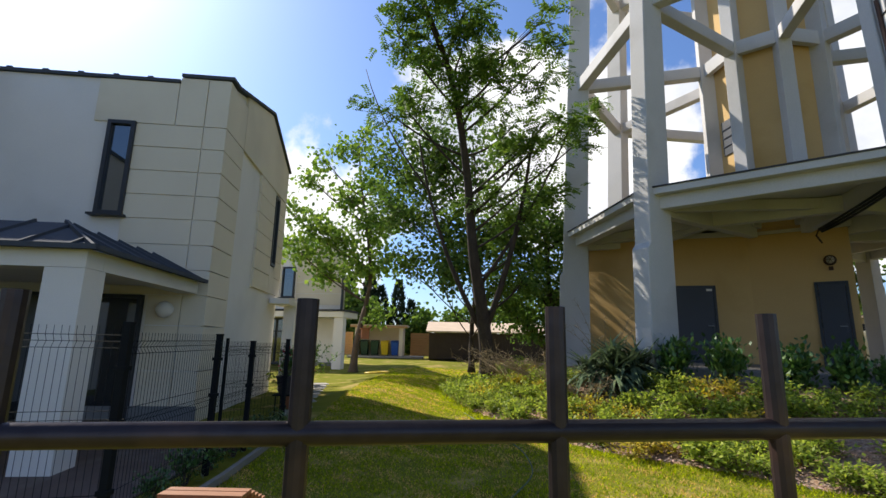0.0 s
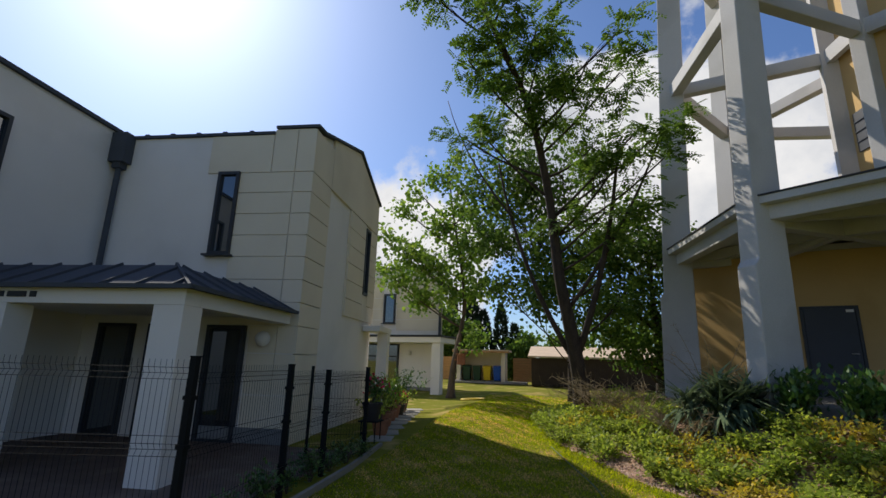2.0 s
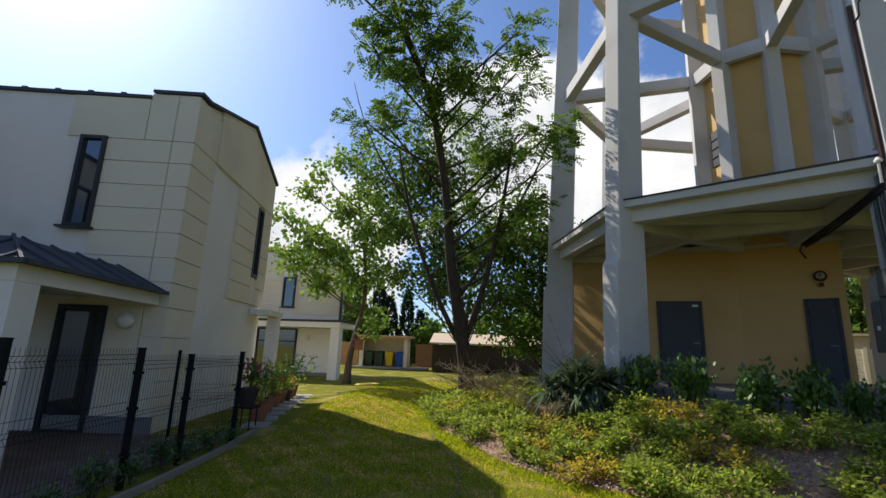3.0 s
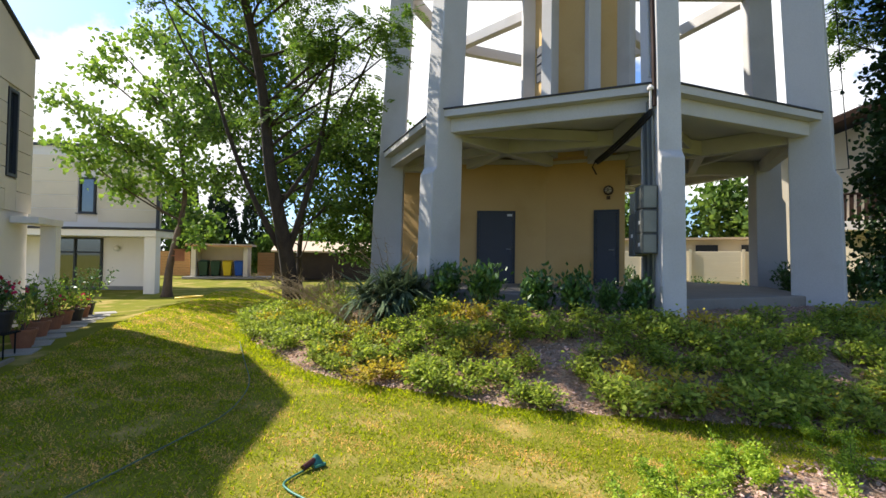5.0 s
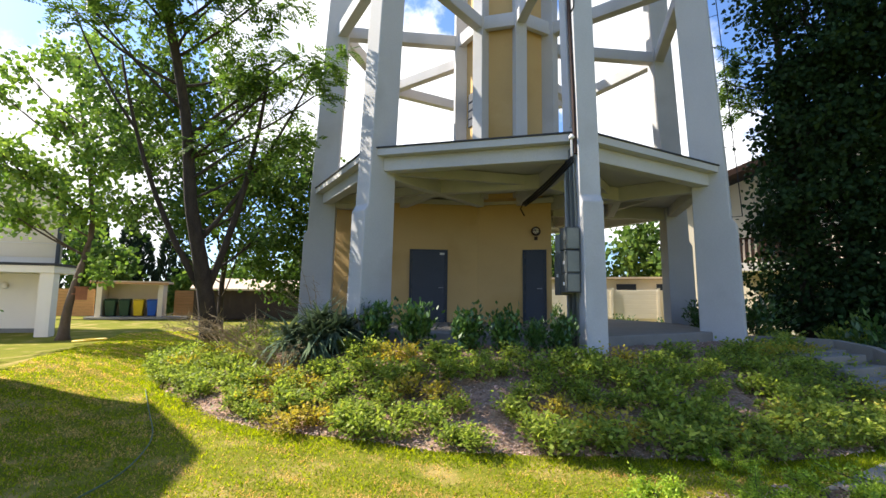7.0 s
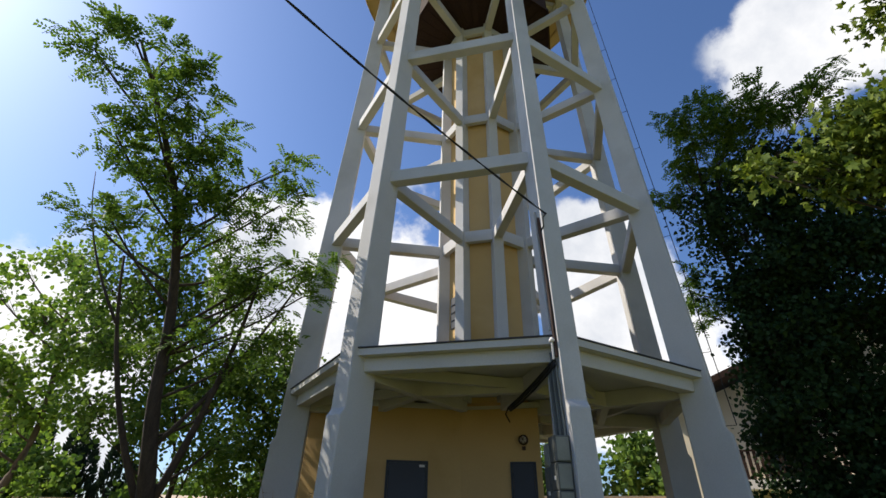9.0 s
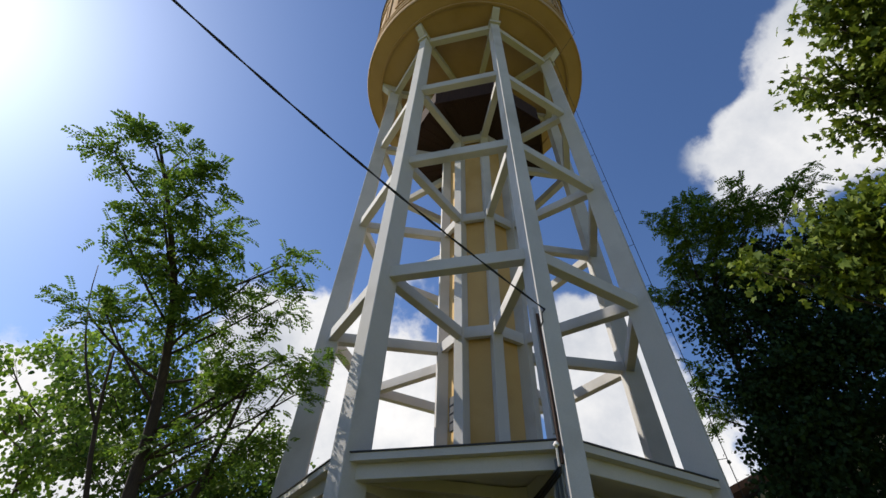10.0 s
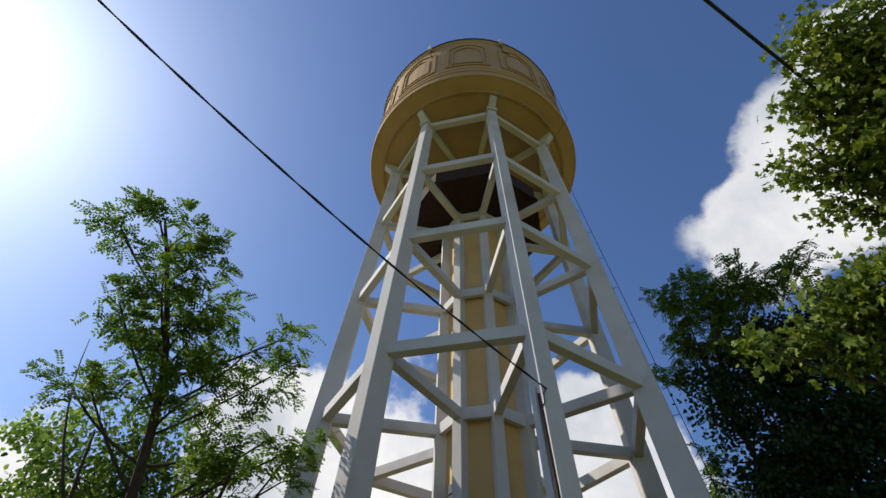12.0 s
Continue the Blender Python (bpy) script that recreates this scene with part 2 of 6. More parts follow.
    def lathe(self, c, profile, sides=32, start=0.0):
        """A closed-round body: profile of (radius, height)."""
        o, n = len(self.v), len(profile)
        for r, z in profile:
            self.v += [(c[0] + r * math.cos(start + 2 * math.pi * j / sides), c[1] + r * math.sin(start + 2 * math.pi * j / sides), c[2] + z) for j in range(sides)]
        for i in range(n - 1):
            for j in range(sides):
                a, b = o + i * sides + j, o + i * sides + (j + 1) % sides
                self.f.append((a, b, b + sides, a + sides))
        self.f.append(tuple(o + j for j in reversed(range(sides))))
        self.f.append(tuple(o + (n - 1) * sides + j for j in range(sides)))
        return self


def mesh_of(name, b, mat, smooth=False, fix=True):
    me = bpy.data.meshes.new(name)
    me.from_pydata(b.v, [], b.f)
    me.materials.append(mat)
    if fix:
        bm = bmesh.new()
        bm.from_mesh(me)
        bmesh.ops.recalc_face_normals(bm, faces=bm.faces)
        bm.to_mesh(me)
        bm.free()
    if smooth:
        me.polygons.foreach_set("use_smooth", [True] * len(me.polygons))
    return me


def part(name, b, mat, parent, label="", smooth=False, bevel=0.0):
    ob = new(name, mesh_of(name, b, mat, smooth))
    ob.parent = parent
    if label:
        ob["label"] = label
    if bevel:
        mod = ob.modifiers.new("edges", "BEVEL")
        mod.width, mod.segments, mod.limit_method = bevel, 2, "ANGLE"
    return ob


def thing(name, label, category, group="", kind="", at=(0, 0, 0)):
    ob = new(name)
    ob.location = at
    ob.empty_display_size = 0.2
    return tagged(ob, label, category, group, kind)


def solid(name, b, mat, label, category, group="", kind="", smooth=False):
    """A thing of one mesh."""
    return tagged(new(name, mesh_of(name, b, mat, smooth)), label, category, group, kind)


# ---- ground ----
TC = Vector((9.228, 12.506, 0))        # the tower's middle
BC = Vector((9.5, 13.2, 0))            # the middle of the mound and its bed


def smooth01(t):
    t = max(0.0, min(1.0, t))
    return t * t * (3 - 2 * t)


def ground(x, y):
    d = math.hypot(x - BC.x, y - BC.y)
    z = 0.86 * smooth01((9.45 - d) / 3.1)
    if y > 6 and d > 9.0:
        k = smooth01((y - 6) / 6) * smooth01((d - 9.0) / 1.0)
        z += k * (0.30 * math.exp(-((x + 1.7) / 1.5) ** 2 - ((y - 14.5) / 4.5) ** 2) + 0.28 * math.exp(-((x + 0.5) / 2.4) ** 2 - ((y - 24.0) / 2.6) ** 2))
    if y > 14:
        z += 0.22 * smooth01((y - 14) / 14)
    return z


def axis(lo, hi, step, far):
    mid = list(np.arange(lo, hi + step / 2, step))
    a, b, s = [], [], step
    while True:
        s *= 1.35
        a.append((a[-1] if a else lo) - s)
        b.append((b[-1] if b else hi) + s)
        if s > far:
            return list(reversed(a)) + mid + b


def build_ground():
    xs, ys = axis(-8, 18, 0.25, 300), axis(-3, 36, 0.25, 300)
    b = Build()
    for y in ys:
        for x in xs:
            b.v.append((x, y, ground(x, y) + 0.012 * noise.noise(Vector((x * 1.3, y * 1.3, 0)))))
    w = len(xs)
    for j in range(len(ys) - 1):
        for i in range(w - 1):
            b.f.append((j * w + i, j * w + i + 1, (j + 1) * w + i + 1, (j + 1) * w + i))
    return tagged(new("ground", mesh_of("ground", b, lawn_soil, True, False)), "green and straw-coloured lawn with gentle humps, dry in spots", "lawn", kind="structure")


build_ground()


def bed_edge(a):
    return 9.35 + 0.14 * math.sin(3 * a + 0.6) + 0.10 * math.sin(7 * a) + 0.05 * math.sin(17 * a)


def build_bed():
    b, n, rings = Build(), 160, 22
    a0, a1 = radians(-205), radians(-20)
    for i in range(n + 1):
        a = a0 + (a1 - a0) * i / n
        for k in range(rings + 1):
            r = 5.2 + (bed_edge(a) - 5.2) * k / rings
            x, y = BC.x + r * math.cos(a), BC.y + r * math.sin(a)
            lift = 0.03 + 0.03 * noise.noise(Vector((x * 4, y * 4, 3))) if k < rings else -0.02
            b.v.append((x, y, ground(x, y) + lift))
    for i in range(n):
        for k in range(rings):
            o = i * (rings + 1) + k
            b.f.append((o, o + 1, o + rings + 2, o + rings + 1))
    return tagged(new("planting_bed", mesh_of("planting_bed", b, mulch, True)), "sloping planting bed covered in brown bark mulch", "flower bed", kind="structure")


build_bed()


# ---- water tower ----
LEG3 = -105.39
WIDE, HIGH, LIFT = 0.948, 0.935, 0.115    # the tower's own scale and the lift of its foot


def leg_turn(n):
    return radians(LEG3 + 45 * (n - 3))


def polar(r, n, z):
    a = leg_turn(n)
    return Vector((TC.x + r * math.cos(a), TC.y + r * math.sin(a), z))


def leg_middle(z):
    return 5.70 - (z - 5.17) * 0.0505


FLOOR, DECK = 1.05, 5.04
RINGS = (10.21, 15.73, 21.29)
TOP = 26.7
tower = thing("water_tower", "tall octagonal concrete water tower, white legs and yellow core", "water tower", at=(TC.x, TC.y, 0))
tower_inverse = Matrix.Translation(-Vector((TC.x, TC.y, 0)))


def tpart(name, b, mat, parent=None, label="", smooth=False, bevel=0.0):
    ob = part(name, b, mat, parent or tower, label, smooth, bevel)
    if parent is None:
        ob.matrix_parent_inverse = tower_inverse
    return ob


# darker than the tank: the recess shade is put into the surrounds' colour
tank_trim = material("tank_trim", (0.40, 0.26, 0.125), (0.34, 0.215, 0.10), 0.6, 30, 0.9, 0.2)


def build_tower():
    for n in range(1, 9):
        a = leg_turn(n)
        rad, tan = Vector((math.cos(a), math.sin(a), 0)), Vector((-math.sin(a), math.cos(a), 0))
        # outline in radius and height: broad foot with a shoulder, then a tapering shaft
        outer = [(6.33, 0.55), (6.24, 3.62), (6.14, 3.76), (6.08, 5.17), (4.90, TOP)]
        inner = [(4.36, TOP), (5.33, 5.17), (5.40, 0.55)]
        pts = [TC + rad * r + Vector((0, 0, z)) - tan * 0.21 for r, z in outer + inner]
        b = Build().extrude(pts, tan * 0.42)
        leg = tpart("leg", b, tower_white, bevel=0.025)
        cap = Build()
        base = TC + rad * 4.62
        m = Matrix.Rotation(a, 3, "Z")
        cap.box(base + Vector((0, 0, TOP - 0.1)), (0.78, 0.56, 0.22), m=m)
        cap.extrude([base + rad * r + Vector((0, 0, z)) - tan * 0.18 for r, z in ((-0.1, TOP), (0.40, TOP), (0.80, TOP + 0.45), (0.80, TOP + 0.95), (-0.1, TOP + 0.95))], tan * 0.36)
        tpart("bracket", cap, tower_white)
        for i, z in enumerate(RINGS):
            tpart("ring_beam", Build().beam(polar(leg_middle(z) - 0.05, n, z), polar(leg_middle(z) - 0.05, n + 1, z), 0.30, 0.40), tower_white, bevel=0.02)
            tpart("radial_beam", Build().beam(polar(leg_middle(z), n, z), polar(1.4, n, z), 0.28, 0.38), tower_white, bevel=0.02)
            tpart("core_band", Build().beam(polar(1.60, n, z), polar(1.60, n + 1, z), 0.16, 0.42), tower_white)
        tpart("top_beam", Build().beam(polar(4.6, n, TOP - 0.1), polar(4.6, n + 1, TOP - 0.1), 0.3, 0.4), tower_white)
        tpart("top_radial_beam", Build().beam(polar(4.5, n, TOP + 0.1), polar(1.4, n, TOP + 0.1), 0.26, 0.4), tower_white)
        # pilasters of the core
        p0, p1 = polar(1.36, n, DECK - 0.3), polar(1.36, n, 26.0)
        q = Matrix.Rotation(a, 3, "Z")
        tpart("pilaster", Build().box((p0 + p1) / 2 + rad * 0.14, (0.44, 0.34, p1.z - p0.z), m=q), tower_white, bevel=0.015)
        # roof of the lower storey: edge beam, main beams
        tpart("edge_beam", Build().beam(polar(5.66, n, DECK - 0.305), polar(5.66, n + 1, DECK - 0.305), 0.28, 0.31), tower_white, bevel=0.015)
        tpart("deck_beam", Build().beam(polar(5.4, n, DECK - 0.36), polar(1.5, n, DECK - 0.36), 0.24, 0.40), tower_white, bevel=0.015)
        tpart("deck_brace", Build().beam(polar(5.3, n, DECK - 0.30), polar(3.3, n + 1, DECK - 0.30), 0.14, 0.24), tower_white)
        tpart("inner_beam", Build().beam(polar(3.5, n, DECK - 0.36), polar(3.5, n + 1, DECK - 0.36), 0.2, 0.36), tower_white)
    # slit window in the core, in the face between two pilasters
    a = leg_turn(1) + radians(22.5)
    out, q = Vector((math.cos(a), math.sin(a), 0)), Matrix.Rotation(a, 3, "Z")
    c = TC + out * 1.325 + Vector((0, 0, 7.74))
    slit = tpart("core_window", Build().box(c, (0.05, 0.44, 1.08), m=q), anthracite, label="narrow dark window in the yellow core")
    for k in (-1, 0, 1):
        tpart("window_bar", Build().box(c + out * 0.035 + Vector((0, 0, k * 0.27)), (0.03, 0.40, 0.03), m=q), zinc, slit)
    octagon = [tuple(polar(1.42, n, 0))[:2] for n in range(8)]
    tpart("core", Build().prism(octagon, DECK - 0.3, 26.2), tower_yellow, label="yellow octagonal core wall")
    tpart("deck_slab", Build().prism([tuple(polar(6.03, n, 0))[:2] for n in range(8)], DECK - 0.15, DECK), tower_white, label="white roof slab over the open storey")
    tpart("deck_covering", Build().prism([tuple(polar(6.06, n, 0))[:2] for n in range(8)], DECK + 0.004, DECK + 0.035), bitumen, label="black roofing felt")
    slab = tpart("floor_slab", Build().prism([tuple(polar(5.75, n, 0))[:2] for n in range(8)], 0.3, FLOOR), concrete, label="worn grey concrete floor slab", bevel=0.03)
    # dark wooden chamber under the tank, its boarded floor seen from below
    f = tpart("inspection_chamber", Build().lathe((TC.x, TC.y, 0), [(1.45, 21.55), (3.45, 21.90), (3.60, 21.95), (3.60, 23.1), (1.5, 23.2)], 8, leg_turn(1)), brown_boards, label="dark brown boarded chamber round the core")
    for n in range(8):
        for k in range(5):
            u = (k + 0.5) / 5
            lo, hi = polar(1.5, n, 21.55).lerp(polar(1.5, n + 1, 21.55), u), polar(3.5, n, 21.90).lerp(polar(3.5, n + 1, 21.90), u)
            tpart("batten", Build().beam(lo, hi, 0.05, 0.07), brown_boards, f)
        tpart("rim_board", Build().beam(polar(3.64, n, 21.95), polar(3.64, n + 1, 21.95), 0.06, 0.16), brown_boards, f)
    # tank
    rings = [(1.5, 0.15), (4.4, 0.42), (5.46, 0.72), (5.46, 0.64), (5.58, 0.64), (5.58, 0.78), (6.24, 1.02), (6.34, 1.02), (6.37, 1.10), (6.37, 1.38), (6.28, 1.46), (6.28, 1.78), (6.35, 1.82), (6.35, 1.94), (6.28, 1.98),
             (6.28, 2.30), (6.33, 2.34), (6.33, 2.46), (6.25, 2.52), (6.25, 7.55), (6.31, 7.62), (6.31, 7.74), (6.36, 7.80), (6.36, 7.94), (3.0, 8.8), (0.05, 9.2)]
    tank = tpart("tank", Build().lathe((TC.x, TC.y, TOP), rings, 72), tank_yellow, label="ochre plastered tank with blind arches")
    tpart("coping", Build().lathe((TC.x, TC.y, TOP), [(6.30, 7.944), (6.42, 7.944), (6.42, 8.04), (6.30, 8.07)], 72), bitumen, tank, "dark coping along the tank's upper edge")
    # blind panels with flat arched surrounds in low relief
    for k in range(12):
        a0 = radians(-119.5) + 2 * math.pi * k / 12

        def at(s, rr, z):
            u = a0 + s / 6.27
            return Vector((TC.x + rr * math.cos(u), TC.y + rr * math.sin(u), TOP + z))

        ring = Build()
        for w, crown, foot, wide in ((1.22, 7.05, 3.0, 0.22), (0.88, 6.35, 3.4, 0.08)):
            for j in range(10):
                s0, s1 = -w + 2 * w * j / 10, -w + 2 * w * (j + 1) / 10
                h0, h1 = (crown - 0.75 * (s / w) ** 2 for s in (s0, s1))
                ring.beam(at(s0, 6.27, h0), at(s1, 6.27, h1), 0.09, wide)
                ring.beam(at(s0, 6.27, foot), at(s1, 6.27, foot), 0.09, wide * 0.5)
            for s in (-w, w):
                ring.box(at(s, 6.27, (foot + crown - 0.75) / 2), (0.10, wide, crown - 0.75 - foot), m=Matrix.Rotation(a0 + s / 6.27, 3, "Z"))
        tpart("blind_arch", ring, tank_trim, tank)

    # small aerial boxes on the tank's upper edge
    for k, da in enumerate((-0.62, 0.10)):
        a = leg_turn(3) + da
        rad = Vector((math.cos(a), math.sin(a), 0))
        m = Matrix.Rotation(a, 3, "Z")
        box = tpart("aerial_box", Build().box(TC + rad * 6.55 + Vector((0, 0, TOP + 7.5)), (0.14, 0.22, 0.7), m=m), tower_white, tank, "small white aerial box")
        tpart("aerial_bracket", Build().box(TC + rad * 6.38 + Vector((0, 0, TOP + 7.5)), (0.34, 0.06, 0.08), m=m), zinc, tank)
        tpart("aerial_cable", Build().tube([TC + rad * 6.50 + Vector((0, 0, TOP + 7.1)), TC + rad * 6.36 + Vector((0.1, 0, TOP + 6.2)), TC + rad * 6.34 + Vector((0.5, -0.1, TOP + 5.9))], 0.03, 6), bitumen, tank)


build_tower()
tower.scale, tower.location.z = (WIDE, WIDE, HIGH), LIFT

# the room under the deck: two walls that meet in a shallow inner corner
WALL_A, WALL_A_WAY = Vector((6.29, 12.87, 0)), Vector((0.961, -0.277, 0))
WALL_B, WALL_B_WAY = Vector((9.18, 11.53, 0)), Vector((0.787, -0.617, 0))
ROOM_Z = 1.05


def build_room():
    room = thing("ground_floor_room", "yellow plastered room between the legs of the tower", "room", kind="structure")
    plan = [(5.57, 13.08), (8.16, 12.33), (9.80, 11.045), (10.7, 12.8), (9.0, 15.5), (5.6, 16.6), (4.1, 14.7)]
    part("wall", Build().prism(plan, ROOM_Z - 0.1, 4.46), tower_yellow, room)
    part("ceiling_slab", Build().prism([(TC.x + (x - TC.x) * 1.05, TC.y + (y - TC.y) * 1.05) for x, y in plan], 4.464, 4.60), tower_white, room)
    for k, (o, way, u0, u1) in enumerate(((WALL_A, WALL_A_WAY, 0.0, 1.08), (WALL_B, WALL_B_WAY, 0.0, 0.65))):
        d = thing("door_%d" % (k + 1), "dark grey steel door, closed, in the yellow wall", "door", kind="structure")
        t = math.degrees(math.atan2(way.y, way.x))
        q = Matrix.Rotation(radians(t), 3, "Z")
        c = o + way * ((u0 + u1) / 2) + Vector((0, 0, ROOM_Z + 1.03))
        w = u1 - u0
        part("leaf", Build().box(c + q @ Vector((0, -0.012, 0.0)), (w - 0.13, 0.05, 2.0), t), door_grey, d, bevel=0.006)
        fr = Build()
        for s in (-1, 1):
            fr.box(c + q @ Vector((s * (w / 2 - 0.03), -0.012, 0.0)), (0.06, 0.075, 2.06), t)
        fr.box(c + q @ Vector((0, -0.012, 1.03)), (w, 0.075, 0.06), t)
        part("door_frame", fr, anthracite, d)
        h = Build().tube([c + q @ Vector((w / 2 - 0.26, -0.09, -0.02)), c + q @ Vector((w / 2 - 0.13, -0.09, -0.02)), c + q @ Vector((w / 2 - 0.13, -0.03, -0.02))], 0.011, 8)
        part("handle", h, pale_metal, d, "steel lever handle")
        part("lock_plate", Build().box(c + q @ Vector((w / 2 - 0.13, -0.041, -0.06)), (0.045, 0.008, 0.22), t), zinc, d)
        for z in (-0.75, 0.0, 0.75):
            part("hinge", Build().tube([c + q @ Vector((-w / 2 + 0.065, -0.05, z - 0.06)), c + q @ Vector((-w / 2 + 0.065, -0.05, z + 0.06))], 0.012, 8), anthracite, d)
        if k == 0:
            part("plate", Build().box(c + q @ Vector((w / 2 - 0.16, -0.043, 0.94)), (0.14, 0.012, 0.06), t), render_white, d, "small white plate")
    lamp = thing("wall_lamp", "round bulkhead lamp on the yellow wall", "lamp")
    q = Matrix.Rotation(math.atan2(WALL_B_WAY.y, WALL_B_WAY.x), 4, "Z")
    part("base", Build().lathe((0, 0, 0), [(0.13, 0), (0.13, 0.05), (0.10, 0.07)], 20), rust_pipe, lamp)
    part("glass", Build().lathe((0, 0, 0.07), [(0.09, 0), (0.085, 0.05), (0.05, 0.09), (0.01, 0.10)], 20), glass("lamp_glass", (0.5, 0.45, 0.38)), lamp, smooth=True)
    for a in (0, 60, 120):
        v = Vector((math.cos(radians(a)), math.sin(radians(a)), 0))
        part("guard_bar", Build().tube([v * 0.11 + Vector((0, 0, 0.06)), v * 0.08 + Vector((0, 0, 0.15)), Vector((0, 0, 0.185)), v * -0.08 + Vector((0, 0, 0.15)), v * -0.11 + Vector((0, 0, 0.06))], 0.006, 6), rust_pipe, lamp)
    lamp.matrix_world = Matrix.Translation(WALL_B + WALL_B_WAY * 0.37 + Vector((0, 0, 3.66))) @ q @ pose(0, 0, 0, 90, 0, 0)
    box = thing("junction_box", "small dark junction box under the wall lamp", "box")
    part("body", Build().box(WALL_B + WALL_B_WAY * 0.37 + Vector((-0.617, -0.787, 0)) * 0.03 + Vector((0, 0, 3.46)), (0.09, 0.06, 0.09), math.degrees(math.atan2(WALL_B_WAY.y, WALL_B_WAY.x))), rust_pipe, box)


build_room()

# ---- house with the porch ----
HX, HY = -4.80, 8.65                   # its corner towards the lawn
EAVE = 6.62


def frame_window(name, label, c, w, h, turn, mullion=None, split=None, sill=True, deep=0.12):
    """A window unit whose outer face is at c (its middle), looking along -y before the turn."""
    win = thing(name, label, "window", kind="structure")
    q = Matrix.Rotation(radians(turn), 3, "Z")
    c = Vector(c)
    fr = Build()
    t = 0.07
    for s in (-1, 1):
        fr.box(c + q @ Vector((s * (w - t) / 2, 0, 0)), (t, deep, h), turn)
        fr.box(c + q @ Vector((0, 0, s * (h - t) / 2)), (w - 2 * t, deep, t), turn)
    if mullion is not None:
        fr.box(c + q @ Vector((mullion, 0, 0)), (t, deep, h - 2 * t), turn)
    if split is not None:
        fr.box(c + q @ Vector((0, 0, split)), (w - 2 * t, deep, t), turn)
    part("window_frame", fr, anthracite, win)
    part("pane", Build().box(c + q @ Vector((0, 0.02, 0)), (w - 2 * t + 0.01, 0.02, h - 2 * t + 0.01), turn), pane, win)
    if sill:
        part("window_sill", Build().box(c + q @ Vector((0, -0.06, -h / 2 - 0.02)), (w + 0.12, 0.2, 0.04), turn), anthracite, win)
    return win


def build_house():
    house = thing("house", "two-storey house rendered white and cream with grey roof edging", "house")
    back, sx = 14.0, HX + 0.36
    # main body, gable side towards the lawn
    def profile(x, eave):
        return [(x, HY, -0.1), (x, back, -0.1), (x, back, 6.62), (x, 11.75, 7.45), (x, HY + 0.3, eave), (x, HY, eave)]

    part("wall", Build().extrude(profile(sx - 0.92, EAVE - 0.13), (-8.48, 0, 0)), render_white, house)
    part("gable_wall", Build().extrude(profile(sx, EAVE), (-0.916, 0, 0)), render_white, house)
    # wing towards the street
    part("wing_wall", Build().span((-13.8, -1.0, -0.1), (-9.20, HY - 0.004, 6.60)), render_white, house)
    part("wing_roof_edge", Build().span((-13.9, -1.1, 6.604), (-9.13, HY - 0.07, 6.69)), zinc, house)
    # roof sheet over the main body
    for x, width, eave in ((HX + 0.48, 1.02, EAVE), (HX - 0.56, 8.6, EAVE - 0.13)):
        roof = Build()
        for (ya, za), (yb, zb) in (((HY - 0.06, eave), (HY + 0.36, eave + 0.03)), ((HY + 0.36, eave + 0.03), (11.75, 7.46)), ((11.75, 7.46), (back + 0.06, 6.60))):
            roof.extrude([(x, ya, za + 0.004), (x, yb, zb + 0.004), (x, yb, zb + 0.07), (x, ya, za + 0.07)], (-width, 0, 0))
        part("roof", roof, zinc, house, "grey metal roof edge")
    for k in range(5):
        part("snow_hook", Build().span((-8.6 + k * 0.65, HY - 0.02, EAVE - 0.06), (-8.5 + k * 0.65, HY + 0.04, EAVE - 0.01)), zinc, house)
    # cream cladding panels with recessed joints, front and side
    rows = [-0.1, 0.9, 1.7, 2.25, 2.72, 3.19, 3.68, 4.15, 4.63, 5.11, 5.58, 6.60]
    for z0, z1 in zip(rows, rows[1:]):
        x0 = -6.08 if z1 < 5.6 else -6.85
        if z1 < 2.3:
            x0 = -5.4
        if z1 > 6:
            part("panel", Build().span((x0, HY - 0.03, z0 + 0.01), (HX - 0.57, HY - 0.003, EAVE - 0.14)), render_cream, house)
            x0 = HX - 0.55
        part("panel", Build().span((x0, HY - 0.03, z0 + 0.01), (HX - 0.02, HY - 0.003, z1 - 0.01)), render_cream, house)
        part("panel", Build().span((HX, HY - 0.03, z0 + 0.01), (HX + 0.42, HY + 1.08, z1 - 0.01)), render_cream, house)
        if 2.7 < z1 < 5.6 and z0 > 2.5:
            part("panel", Build().span((sx + 0.003, 11.3, z0 + 0.01), (HX + 0.42, 12.75, z1 - 0.01)), render_cream, house)
            part("panel", Build().span((sx + 0.003, 13.25, z0 + 0.01), (HX + 0.42, back, z1 - 0.01)), render_cream, house)
    band = [(sx + 0.003, HY + 1.10, 5.60), (sx + 0.003, back, 5.60), (sx + 0.003, back, 6.60), (sx + 0.003, 11.75, 7.43), (sx + 0.003, HY + 1.10, 6.88)]
    part("panel", Build().extrude(band, (0.057, 0, 0)), render_cream, house)
    part("panel", Build().span((sx + 0.003, 12.76, 2.73), (HX + 0.42, 13.24, 3.45)), render_cream, house)
    part("plinth", Build().span((-6.2, HY - 0.06, -0.1), (HX + 0.46, HY - 0.034, 0.30)), plinth_grey, house)
    part("entrance_slab", Build().span((HX + 0.424, 13.0, 2.45), (HX + 0.95, 14.4, 2.60)), render_white, house)
    part("entrance_pier", Build().span((HX + 0.60, 14.05, -0.1), (HX + 0.92, 14.37, 2.446)), render_white, house)
    # rainwater head and pipe in the inner corner
    part("rain_head", Build().span((-9.19, HY - 0.28, 5.85), (-8.82, HY - 0.004, 6.56)).span((-9.12, HY - 0.22, 5.72), (-8.92, HY - 0.01, 5.85)), zinc, house)
